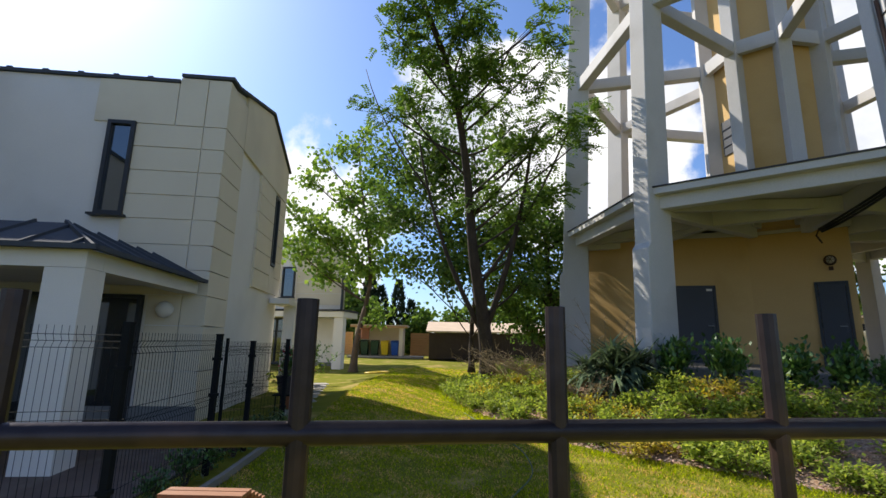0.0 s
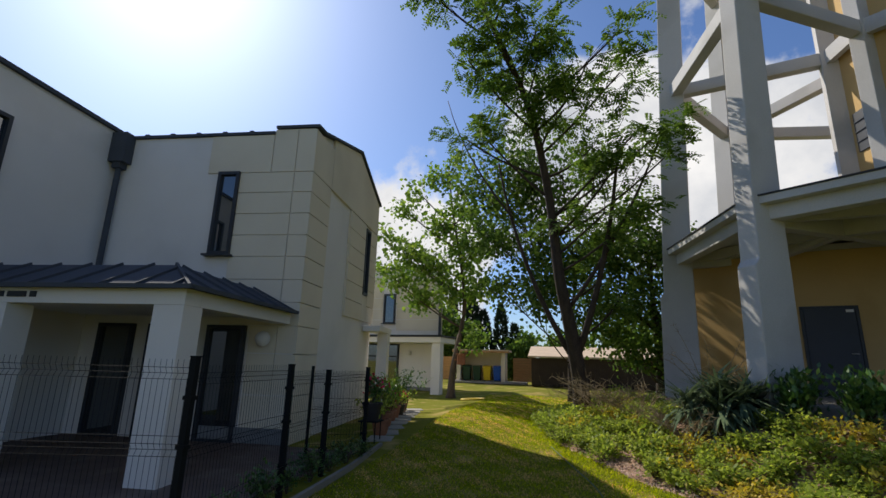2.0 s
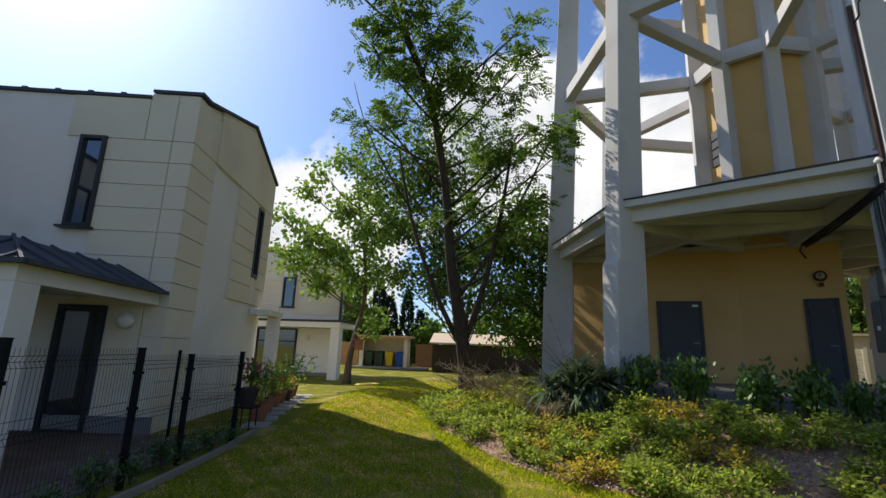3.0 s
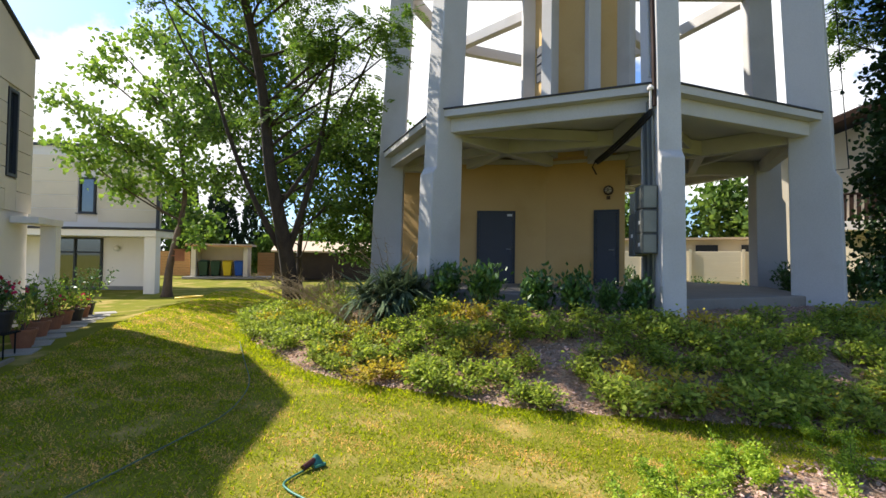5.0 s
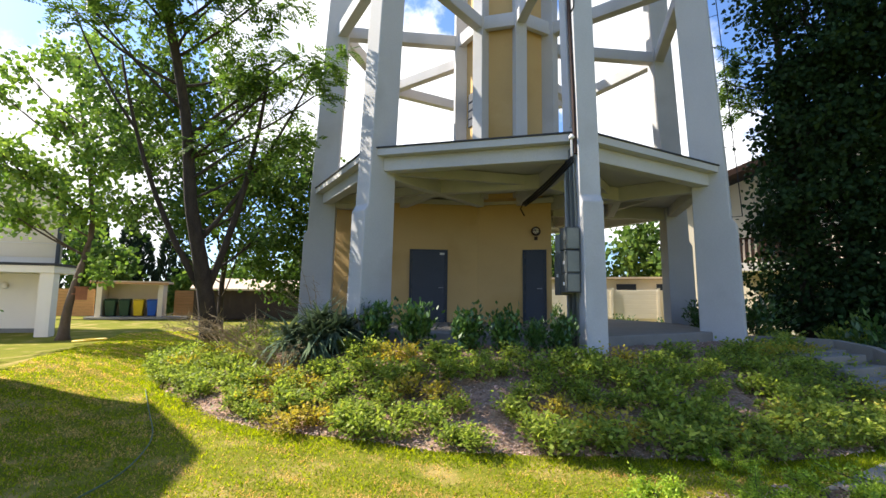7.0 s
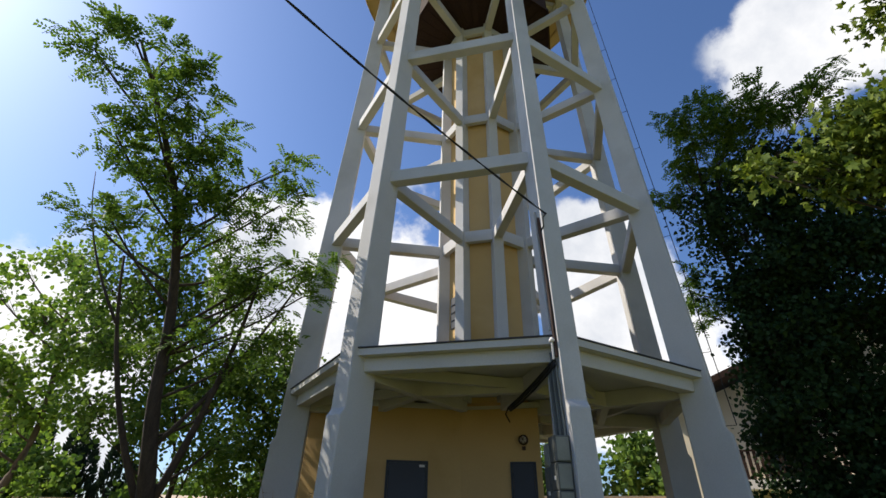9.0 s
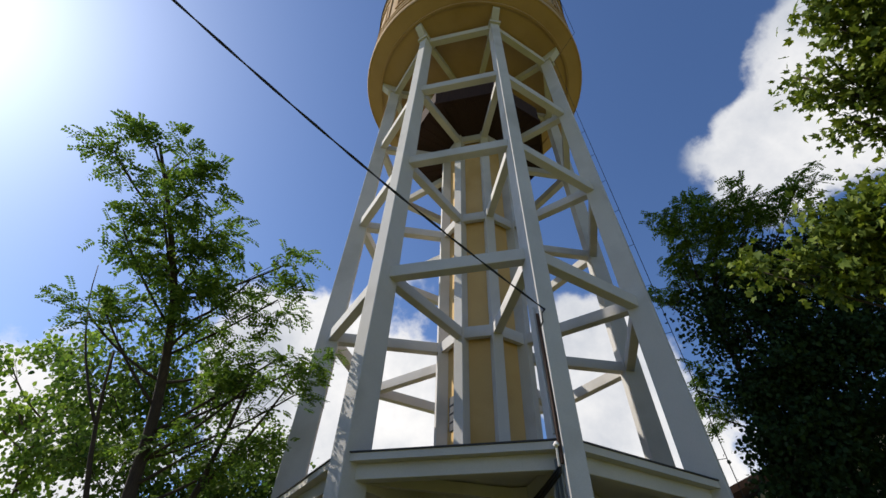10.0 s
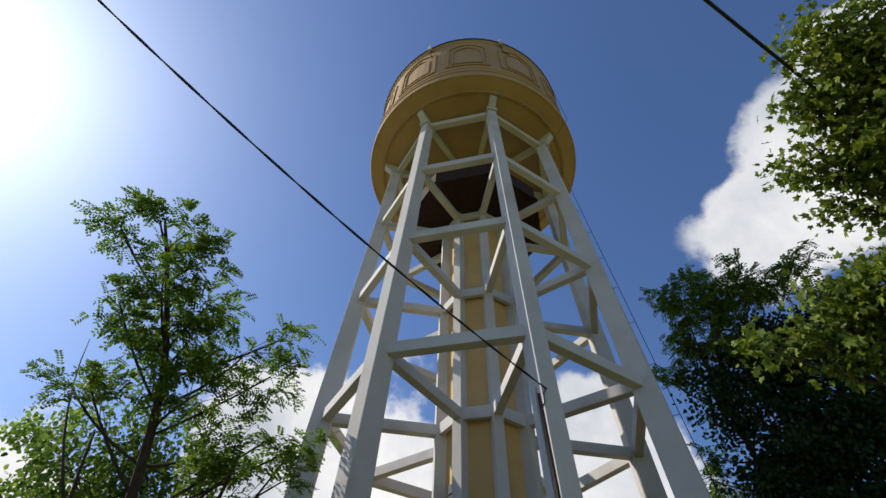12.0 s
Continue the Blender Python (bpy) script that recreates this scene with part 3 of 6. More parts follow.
    part("downpipe", Build().tube([(-9.02, HY - 0.12, 5.8), (-9.02, HY - 0.12, 2.9)], 0.06, 12), zinc, house)
    frame_window("window_1", "tall narrow window with dark grey frame", (-6.31, HY - 0.03, 4.66), 0.50, 1.88, 0)
    frame_window("window_2", "large dark-framed window of the wing", (-9.17, 5.30, 4.45), 1.9, 2.6, 90, split=-0.3)
    frame_window("window_3", "narrow window in the side of the house", (HX + 0.38, 13.0, 4.5), 0.46, 2.0, 90, sill=False)
    # back wall of the porch with glazed doors
    for k, (x, wd) in enumerate(((-5.88, 0.82), (-7.25, 0.7), (-8.35, 0.8))):
        frame_window("door_%d" % (k + 3), "glazed terrace door with dark frame", (x, HY - 0.05, 1.12), wd, 2.24, 0, sill=False)
    lamp = thing("globe_lamp", "white globe lamp on the porch wall", "lamp")
    part("globe", Build().lathe((-5.02, HY - 0.18, 1.98), [(0.02, -0.15), (0.09, -0.12), (0.14, -0.05), (0.15, 0.0), (0.14, 0.05), (0.09, 0.12), (0.02, 0.15)], 20), render_white, lamp, smooth=True)
    part("mount", Build().box((-5.02, HY - 0.05, 1.98), (0.1, 0.1, 0.1)), render_white, lamp)
    return house


def build_porch():
    porch = thing("porch", "white porch with a hipped standing-seam metal roof", "porch")
    x1, x0, y0, y1, z = -4.22, -9.15, 5.32, HY - 0.08, 2.50
    # beams
    part("beam", Build().span((x0, y0 + 0.06, 2.28), (x1 - 0.06, y0 + 0.40, z)), render_white, porch)
    part("beam", Build().span((x1 - 0.40, y0 + 0.404, 2.28), (x1 - 0.06, y1, z)), render_white, porch)
    part("soffit", Build().span((x0, y0 + 0.41, 2.40), (x1 - 0.41, y1, 2.46)), render_white, porch)
    for x in (-4.50, -7.2):
        part("column", Build().span((x - 0.22, y0 + 0.06, -0.1), (x + 0.22, y0 + 0.46, 2.276)), render_white, porch)
    # hipped roof
    e, r = [(x0, y0 - 0.05, z), (x1 + 0.05, y0 - 0.05, z), (x1 + 0.05, y1, z)], [(x0, y0 + 0.95, z + 0.50), (x1 - 0.95, y0 + 0.95, z + 0.50), (x1 - 0.95, y1, z + 0.50)]
    b = Build()
    b.add([e[0], e[1], r[1], r[0]], [(0, 1, 2, 3)])
    b.add([e[1], e[2], r[2], r[1]], [(0, 1, 2, 3)])
    b.add([r[0], r[1], r[2], (x0, y1, z + 0.55)], [(0, 1, 2, 3)])
    roof = part("roof", b, zinc, porch, "grey standing-seam metal roof")
    part("gutter", Build().beam((x0, y0 - 0.06, z + 0.01), (x1 + 0.11, y0 - 0.06, z + 0.01), 0.08, 0.06).beam((x1 + 0.07, y0 - 0.06, z + 0.01), (x1 + 0.07, y1, z + 0.01), 0.08, 0.06), zinc, porch)
    for k in range(9):
        u = (k + 0.5) / 9
        x = x0 + (x1 + 0.05 - x0) * u
        top = min(x, x1 - 0.95)
        h = 0.5 if x <= x1 - 0.95 else 0.5 * (x1 + 0.05 - x) / 1.0
        part("seam", Build().beam((x, y0 - 0.05, z + 0.02), (x if x <= x1 - 0.95 else x, y0 - 0.05 + 2 * h, z + h + 0.02), 0.025, 0.04), zinc, roof)
    for k in range(6):
        y = y0 + 0.55 + k * 0.55
        h = min(0.5, 0.5 * (y - y0 + 0.05) / 1.0)
        part("seam", Build().beam((x1 + 0.05, y, z + 0.02), (x1 + 0.05 - 2 * h, y, z + h + 0.02), 0.025, 0.04), zinc, roof)
    part("seam", Build().beam(Vector(e[1]) + Vector((0, 0, 0.02)), Vector(r[1]) + Vector((0, 0, 0.02)), 0.04, 0.05), zinc, roof)
    # lettering of the address, illegible bars
    for k, w in enumerate((0.24, 0.30, 0.10)):
        part("letter_bar", Build().box((-7.30 + sum((0.30, 0.36, 0.18)[:k]) + w / 2, y0 + 0.052, 2.40), (w, 0.014, 0.08)), anthracite, porch, "dark lettering bar")
    return porch


def turned(make, pivot, degrees):
    """Builds something and turns all its top-level objects about a pivot."""
    had = set(scene.objects)
    make()
    p = Vector((*pivot, 0))
    m = Matrix.Translation(p) @ Matrix.Rotation(radians(degrees), 4, "Z") @ Matrix.Translation(-p)
    for ob in set(scene.objects) - had:
        if ob.parent is None:
            ob.matrix_basis = m @ ob.matrix_basis


turned(build_house, (HX, HY), 6.0)
turned(build_porch, (-4.3, 6.4), 6.0)
solid("terrace", Build().span((-9.1, 4.4, -0.12), (-2.9, HY - 0.07, 0.02)), dark_paving, "dark reddish paved terrace in front of the house", "terrace", kind="structure")


# ---- second house, garden buildings ----
def build_house_two():
    house = thing("house", "white rendered house behind the trees with a flat porch", "house")
    # axes along its front
    o, ux = Vector((-5.05, 24.0, 0)), Vector((-0.985, 0.17, 0)).normalized()
    t = math.degrees(math.atan2(ux.y, ux.x)) + 180
    uy = Vector((ux.y, -ux.x, 0))

    def p(u, v, z):
        return o + ux * u + uy * v + Vector((0, 0, z))

    def bx(u0, u1, v0, v1, z0, z1):
        return Build().box(p((u0 + u1) / 2, (v0 + v1) / 2, (z0 + z1) / 2), (u1 - u0, v1 - v0, z1 - z0), t)

    part("wall", Build().prism([tuple(p(u, v, 0))[:2] for u, v in ((0.0, 0), (10, 0), (10, 3), (2.2, 3))], 0.0, 6.6), render_white, house)
    part("roof_edge", Build().prism([tuple(p(u, v, 0))[:2] for u, v in ((-0.06, -0.08), (10.08, -0.08), (10.08, 3.08), (2.2, 3.08))], 6.604, 6.72), zinc, house)
    for z in (3.2, 3.8, 4.4, 5.0, 5.6):
        part("panel", bx(0.17, 2.7, -0.03, -0.004, z + 0.012, z + 0.58), render_cream, house)
        part("panel", bx(3.6, 9.9, -0.03, -0.004, z + 0.012, z + 0.58), render_cream, house)
    part("porch_slab", bx(-0.75, 7.0, -1.9, -0.034, 2.52, 2.78), render_white, house)
    part("porch_edge", bx(-0.80, 7.05, -1.96, -0.04, 2.784, 2.88), bitumen, house)
    part("column", bx(-0.70, -0.25, -1.8, -1.4, 0.0, 2.516), render_white, house)
    part("downpipe", bx(0.05, 0.15, -0.16, -0.05, 0.2, 6.5), zinc, house)
    part("plinth", bx(-0.03, 9, -0.05, -0.034, 0.0, 0.35), plinth_grey, house)
    frame_window("door_6", "dark glazed terrace door behind the plants", tuple(p(3.6, -0.06, 1.35)), 2.3, 2.3, t, mullion=0.0, split=0.5, sill=False)
    frame_window("window_4", "narrow upper window", tuple(p(3.15, -0.06, 4.4)), 0.7, 1.6, t)
    wl = thing("globe_lamp", "round white lamp under the porch", "lamp")
    part("globe", Build().lathe(tuple(p(1.8, -0.15, 2.05)), [(0.02, -0.14), (0.10, -0.10), (0.14, 0.0), (0.10, 0.10), (0.02, 0.14)], 16), render_white, wl, smooth=True)


build_house_two()


def build_bin_store():
    shed = thing("bin_shelter", "open cream bin shelter with a flat roof", "shelter")
    x0, x1, y, g = -6.35, -2.85, 34.4, 0.36
    part("back_wall", Build().span((x0, y + 1.5, g), (x1, y + 1.62, g + 2.1)), render_cream, shed)
    for x in (x0, x1 - 0.28):
        part("side_wall", Build().span((x, y, g), (x + 0.28, y + 1.496, g + 2.1)), render_cream, shed)
    part("roof", Build().span((x0 - 0.3, y - 0.25, g + 2.104), (x1 + 0.3, y + 1.9, g + 2.22)), tile_pale, shed)
    part("fascia", Build().span((x0 - 0.3, y - 0.28, g + 2.02), (x1 + 0.3, y - 0.254, g + 2.14)), orange_wood, shed)
    part("floor", Build().span((x0 - 0.4, y - 0.5, g - 0.1), (x1 + 1.5, y + 1.49, g + 0.03)), paving, shed)
    green = material("bin_green", (0.020, 0.060, 0.030), rough=0.45, bump=0.05)
    yellow = material("bin_yellow", (0.72, 0.50, 0.02), rough=0.4, bump=0.05)
    blue = material("bin_blue", (0.02, 0.10, 0.42), rough=0.4, bump=0.05)
    for k, (m, c) in enumerate(((green, "green"), (green, "green"), (yellow, "yellow"), (blue, "blue"))):
        x, yy = x0 + 0.68 + k * 0.74, y + 0.55
        bn = thing("wheelie_bin", c + " plastic wheelie bin in the shelter", "bin", "bins in the shelter", at=(x, yy, g + 0.03))
        body = Build()
        body.add([(-0.22, -0.26, 0.05), (0.22, -0.26, 0.05), (0.22, 0.22, 0.05), (-0.22, 0.22, 0.05), (-0.29, -0.36, 0.98), (0.29, -0.36, 0.98), (0.29, 0.34, 0.98), (-0.29, 0.34, 0.98)], [(3, 2, 1, 0), (4, 5, 6, 7), (0, 1, 5, 4), (1, 2, 6, 5), (2, 3, 7, 6), (3, 0, 4, 7)])
        part("body", body, m, bn, bevel=0.02)
        lid = Build().add([(-0.31, -0.40, 0.985), (0.31, -0.40, 0.985), (0.31, 0.36, 0.985), (-0.31, 0.36, 0.985), (-0.28, -0.34, 1.05), (0.28, -0.34, 1.05), (0.28, 0.34, 1.10), (-0.28, 0.34, 1.10)], [(3, 2, 1, 0), (4, 5, 6, 7), (0, 1, 5, 4), (1, 2, 6, 5), (2, 3, 7, 6), (3, 0, 4, 7)])
        part("lid", lid, m, bn, bevel=0.015)
        for s in (-0.2, 0.2):
            wheel = Build().tube([(s - 0.03, 0.24, 0.1), (s + 0.03, 0.24, 0.1)], 0.1, 14)
            part("wheel", wheel, rubber_black, bn)
    # wooden fence beside it
    fence = thing("wooden_fence", "honey-coloured board fence beside the shelter", "fence")
    for k in range(9):
        part("board", Build().span((-9.6, 35.6, 0.4 + k * 0.185), (-6.7, 35.65, 0.575 + k * 0.185)), orange_wood, fence)
    for k in range(9):
        part("board", Build().span((-2.4, 35.9, 0.4 + k * 0.185), (0.0, 35.95, 0.575 + k * 0.185)), orange_wood, fence)
    # brown shed
    dark = thing("garden_shed", "long dark brown boarded shed with a pale roof", "shed")
    for k in range(34):
        part("board", Build().span((-0.9 + k * 0.235, 32.0, 0.35), (-0.9 + k * 0.235 + 0.222, 32.05, 2.06)), fence_brown, dark)
    part("wall", Build().span((-0.9, 32.054, 0.3), (7.1, 36.0, 2.05)), fence_brown, dark)
    part("roof", Build().extrude([(-1.1, 31.75, 2.08), (-1.1, 36.2, 2.85), (-1.1, 36.2, 2.95), (-1.1, 31.75, 2.18)], (8.4, 0, 0)), tile_pale, dark)


build_bin_store()


def build_right_side():
    house = thing("house", "cream house with a brown gable and a balcony", "house")
    o = Vector((20.3, 13.5, 0))
    t = -58.0
    q = Matrix.Rotation(radians(t), 3, "Z")

    def bx(lo, hi):
        c = [(a + b) / 2 for a, b in zip(lo, hi)]
        return Build().box(o + q @ Vector(c), [b - a for a, b in zip(lo, hi)], t)

    part("wall", bx((-1.5, 0, 0), (10, 8, 6.0)), render_cream, house)
    roof = Build()
    e = [o + q @ Vector(p) for p in ((-2.3, -0.9, 5.9), (10.5, -0.9, 10.4), (10.5, -0.9, 10.65), (-2.3, -0.9, 6.15))]
    roof.extrude(e, q @ Vector((0, 9.5, 0)))
    part("roof", roof, brown_boards, house)
    part("gable", Build().extrude([o + q @ Vector(p) for p in ((-1.5, 0, 6.004), (10, 0, 6.004), (10, 0, 9.9))], q @ Vector((0, 0.3, 0))), render_cream, house)
    part("balcony_slab", bx((0.0, -1.3, 2.95), (4.5, -0.004, 3.25)), render_white, house)
    for k in range(24):
        part("baluster", bx((0.05 + k * 0.19, -1.26, 3.254), (0.17 + k * 0.19, -1.22, 4.15)), brown_boards, house)
    part("handrail", bx((0.0, -1.29, 4.154), (4.5, -1.19, 4.22)), brown_boards, house)
    c = o + q @ Vector((2.0, -0.03, 4.35))
    frame_window("window_5", "white balcony door and window", tuple(c), 1.8, 2.1, t, mullion=0.1, sill=False)
    # slatted concrete fence and an outbuilding behind the tower
    fence = thing("concrete_fence", "pale concrete panel fence in the sun", "fence")
    a, d = Vector((15.2, 20.6, 0)), Vector((0.70, -0.714, 0))
    tf = math.degrees(math.atan2(d.y, d.x))
    for k in range(4):
        c = a + d * (k * 2.0 + 1.0)
        for j in range(6):
            part("panel", Build().box(c + Vector((0, 0, 1.05 + j * 0.22)), (1.88, 0.05, 0.21), tf), render_cream, fence, bevel=0.01)
        part("post", Build().box(a + d * (k * 2.0) + Vector((0, 0, 1.6)), (0.12, 0.14, 1.5), tf), render_cream, fence)
    out = thing("outbuilding", "low cream outbuilding with a flat tiled roof", "outbuilding")
    nrm = Vector((d.y, -d.x, 0)) * -1
    c = a + d * 4 + nrm * 2.6
    part("wall", Build().box(c + Vector((0, 0, 1.5)), (9, 3, 2.6), tf), render_cream, out)
    part("roof", Build().box(c + Vector((0, 0, 2.86)), (9.6, 3.8, 0.1), tf), tile_pale, out)
    for k in (-1.5, 0.6, 2.4):
        part("window", Build().box(c + d * k - nrm * 1.51 + Vector((0, 0, 2.4)), (0.9, 0.05, 0.35), tf), anthracite, out)


build_right_side()

# ---- plants ----
leaf_locust = material("leaf_locust", (0.125, 0.195, 0.038), (0.075, 0.130, 0.026), 1.2, 8, 0.6, 0, per_island=0.35, translucent=0.38, specular=0.10)
leaf_light = material("leaf_light", (0.21, 0.30, 0.060), (0.13, 0.215, 0.040), 1.2, 8, 0.55, 0, per_island=0.35, translucent=0.38, specular=0.10)
leaf_dark = material("leaf_dark", (0.030, 0.060, 0.018), (0.018, 0.038, 0.012), 1.2, 8, 0.55, 0, per_island=0.35, translucent=0.18, specular=0.10)
leaf_maple = material("leaf_maple", (0.17, 0.215, 0.040), (0.10, 0.145, 0.028), 1.2, 8, 0.5, 0, per_island=0.45, translucent=0.30, specular=0.10)
leaf_rose = material("leaf_rose", (0.34, 0.40, 0.070), (0.16, 0.22, 0.045), 3, 20, 0.45, 0, per_island=0.42, translucent=0.45, specular=0.10)
leaf_rose_yellow = material("leaf_rose_yellow", (0.56, 0.42, 0.06), (0.26, 0.26, 0.05), 3, 20, 0.5, 0, per_island=0.40, translucent=0.38, specular=0.10)
leaf_laurel = material("leaf_laurel", (0.085, 0.165, 0.034), (0.042, 0.095, 0.022), 3, 20, 0.3, 0, per_island=0.35, translucent=0.15, specular=0.5)
leaf_yucca = material("leaf_yucca", (0.19, 0.24, 0.13), (0.07, 0.11, 0.06), 3, 20, 0.45, 0, per_island=0.40, translucent=0.12, specular=0.10)
leaf_sprig = material("leaf_sprig", (0.36, 0.46, 0.060), (0.22, 0.33, 0.040), 3, 20, 0.5, 0, per_island=0.4, translucent=0.40, specular=0.10)
leaf_far = material("leaf_far", (0.120, 0.190, 0.040), (0.080, 0.135, 0.030), 1, 6, 0.6, 0, per_island=0.4, translucent=0.35, specular=0.10)
leaf_cypress = material("leaf_cypress", (0.035, 0.055, 0.030), (0.022, 0.038, 0.020), 1, 6, 0.7, 0, per_island=0.35, translucent=0.1, specular=0.10)
straw_twig = material("straw_twig", (0.34, 0.25, 0.13), (0.24, 0.17, 0.09), 8, 40, 0.8, 0.1)
grass_green = material("grass_green", (0.310, 0.345, 0.026), (0.210, 0.265, 0.020), 0.9, 6, 0.6, 0, per_island=0.45, translucent=0.62, specular=0.10)
grass_dry = material("grass_dry", (0.70, 0.47, 0.18), (0.56, 0.39, 0.12), 0.9, 6, 0.7, 0, per_island=0.35, translucent=0.45, specular=0.10)
red_petal = material("red_petal", (0.50, 0.02, 0.06), (0.35, 0.01, 0.05), 6, 30, 0.6, 0, per_island=0.4, translucent=0.3)
terracotta = material("terracotta", (0.36, 0.15, 0.08), (0.25, 0.10, 0.055), 4, 50, 0.8, 0.2)
dark_pot = material("dark_pot", (0.035, 0.03, 0.03), (0.025, 0.02, 0.02), 4, 50, 0.6, 0.1)

rng = np.random.default_rng(7)


def fast_mesh(name, verts, quads, mat):
    me = bpy.data.meshes.new(name)
    verts, quads = np.asarray(verts, np.float32).reshape(-1, 3), np.asarray(quads, np.int32)
    k = quads.shape[1]
    me.vertices.add(len(verts))
    me.vertices.foreach_set("co", verts.ravel())
    me.loops.add(quads.size)
    me.loops.foreach_set("vertex_index", quads.ravel())
    me.polygons.add(len(quads))
    me.polygons.foreach_set("loop_start", np.arange(0, quads.size, k, dtype=np.int32))
    me.polygons.foreach_set("loop_total", np.full(len(quads), k, np.int32))
    me.materials.append(mat)
    me.update(calc_edges=True)
    return me


def unit(v):
    return v / np.maximum(np.linalg.norm(v, axis=-1, keepdims=True), 1e-9)


def blades(base, way, side, length, width, fold=0.25):
    """Pointed leaves: base points, directions, side directions, lengths and widths; one quad each, bent at the middle."""
    base, way, side = np.asarray(base), unit(np.asarray(way)), np.asarray(side)
    side = unit(side - way * (side * way).sum(-1, keepdims=True))
    nrm = np.cross(way, side)
    length, width = np.asarray(length)[:, None], np.asarray(width)[:, None]
    mid = base + way * length * 0.45
    tip = base + way * length - nrm * length * fold * 0.5
    v = np.stack([base, mid + side * width / 2, tip, mid - side * width / 2], 1)
    q = np.arange(len(base) * 4).reshape(-1, 4)
    return v.reshape(-1, 3), q


def lobed(base, way, side, size):
    """Broad lobed leaves of two quads that meet along the midrib, slightly folded."""
    base, way, side = np.asarray(base), unit(np.asarray(way)), np.asarray(side)
    side = unit(side - way * (side * way).sum(-1, keepdims=True))
    nrm = np.cross(way, side)
    s = np.asarray(size)[:, None]
    tip = base + way * s
    v = np.stack([base, base + way * s * 0.18 + side * s * 0.52 + nrm * s * 0.12, base + way * s * 0.72 + side * s * 0.36 + nrm * s * 0.06, tip,
                  base + way * s * 0.72 - side * s * 0.36 + nrm * s * 0.06, base + way * s * 0.18 - side * s * 0.52 + nrm * s * 0.12], 1)
    n = np.arange(len(base))[:, None] * 6
    q = np.concatenate([n + np.array([0, 1, 2, 3]), n + np.array([0, 3, 4, 5])])
    return v.reshape(-1, 3), q


def palmate(base, way, side, size):
    """Maple leaves: five pointed lobes round one base, of a narrow quad each."""
    way, side = unit(np.asarray(way)), np.asarray(side)
    side = unit(side - way * (side * way).sum(-1, keepdims=True))
    vs, qs, n = [], [], len(way)
    for k, (turn, ln, wd) in enumerate(((0.0, 1.0, 0.5), (0.75, 0.8, 0.42), (-0.75, 0.8, 0.42), (1.5, 0.5, 0.3), (-1.5, 0.5, 0.3))):
        d = way * math.cos(turn) + side * math.sin(turn)
        v, q = blades(base, d, side * math.cos(turn) - way * math.sin(turn), size * ln, size * wd, 0.2)
        vs.append(v), qs.append(q + k * n * 4)
    return np.concatenate(vs), np.concatenate(qs)


def fronds(points, outward, per, length=0.30, leaflet=0.055, pairs=6, droop=0.2):
    """Pinnate leaves: a drooping rib with pairs of leaflets."""
    pts = np.repeat(points, per, 0)
    out = np.repeat(outward, per, 0)
    n = len(pts)
    d = unit(out * 0.6 + rng.normal(0, 0.8, (n, 3)) * np.array([1, 1, 0.45]) + np.array([0, 0, -0.1]))
    start = pts + rng.normal(0, 0.13, (n, 3)) * np.array([1, 1, 0.7])
    ln = length * rng.uniform(0.6, 1.25, n)
    side = unit(np.cross(d, np.array([0, 0, 1.0])) + rng.normal(0, 0.25, (n, 3)))
    b, w, s, L, W = [], [], [], [], []
    for k in range(pairs):
        u = (k + 1) / pairs
        p = start + d * (ln * u)[:, None] + np.array([0, 0, -1.0]) * (droop * ln * u * u)[:, None]
        for sg in (-1, 1):
            b.append(p)
            w.append(side * sg + d * 0.45 + np.array([0, 0, -0.25]))
            s.append(d + rng.normal(0, 0.25, (n, 3)))
            size = leaflet * rng.uniform(0.75, 1.2, n)
            L.append(size)
            W.append(size * 0.6)
    return blades(np.concatenate(b), np.concatenate(w), np.concatenate(s), np.concatenate(L), np.concatenate(W))


def bezier(p, q, bend, n=6):
    p, q = Vector(p), Vector(q)
    m = (p + q) / 2 + Vector(bend)
    return [p * (1 - t) ** 2 + m * (2 * t * (1 - t)) + q * t * t for t in (i / n for i in range(n + 1))]


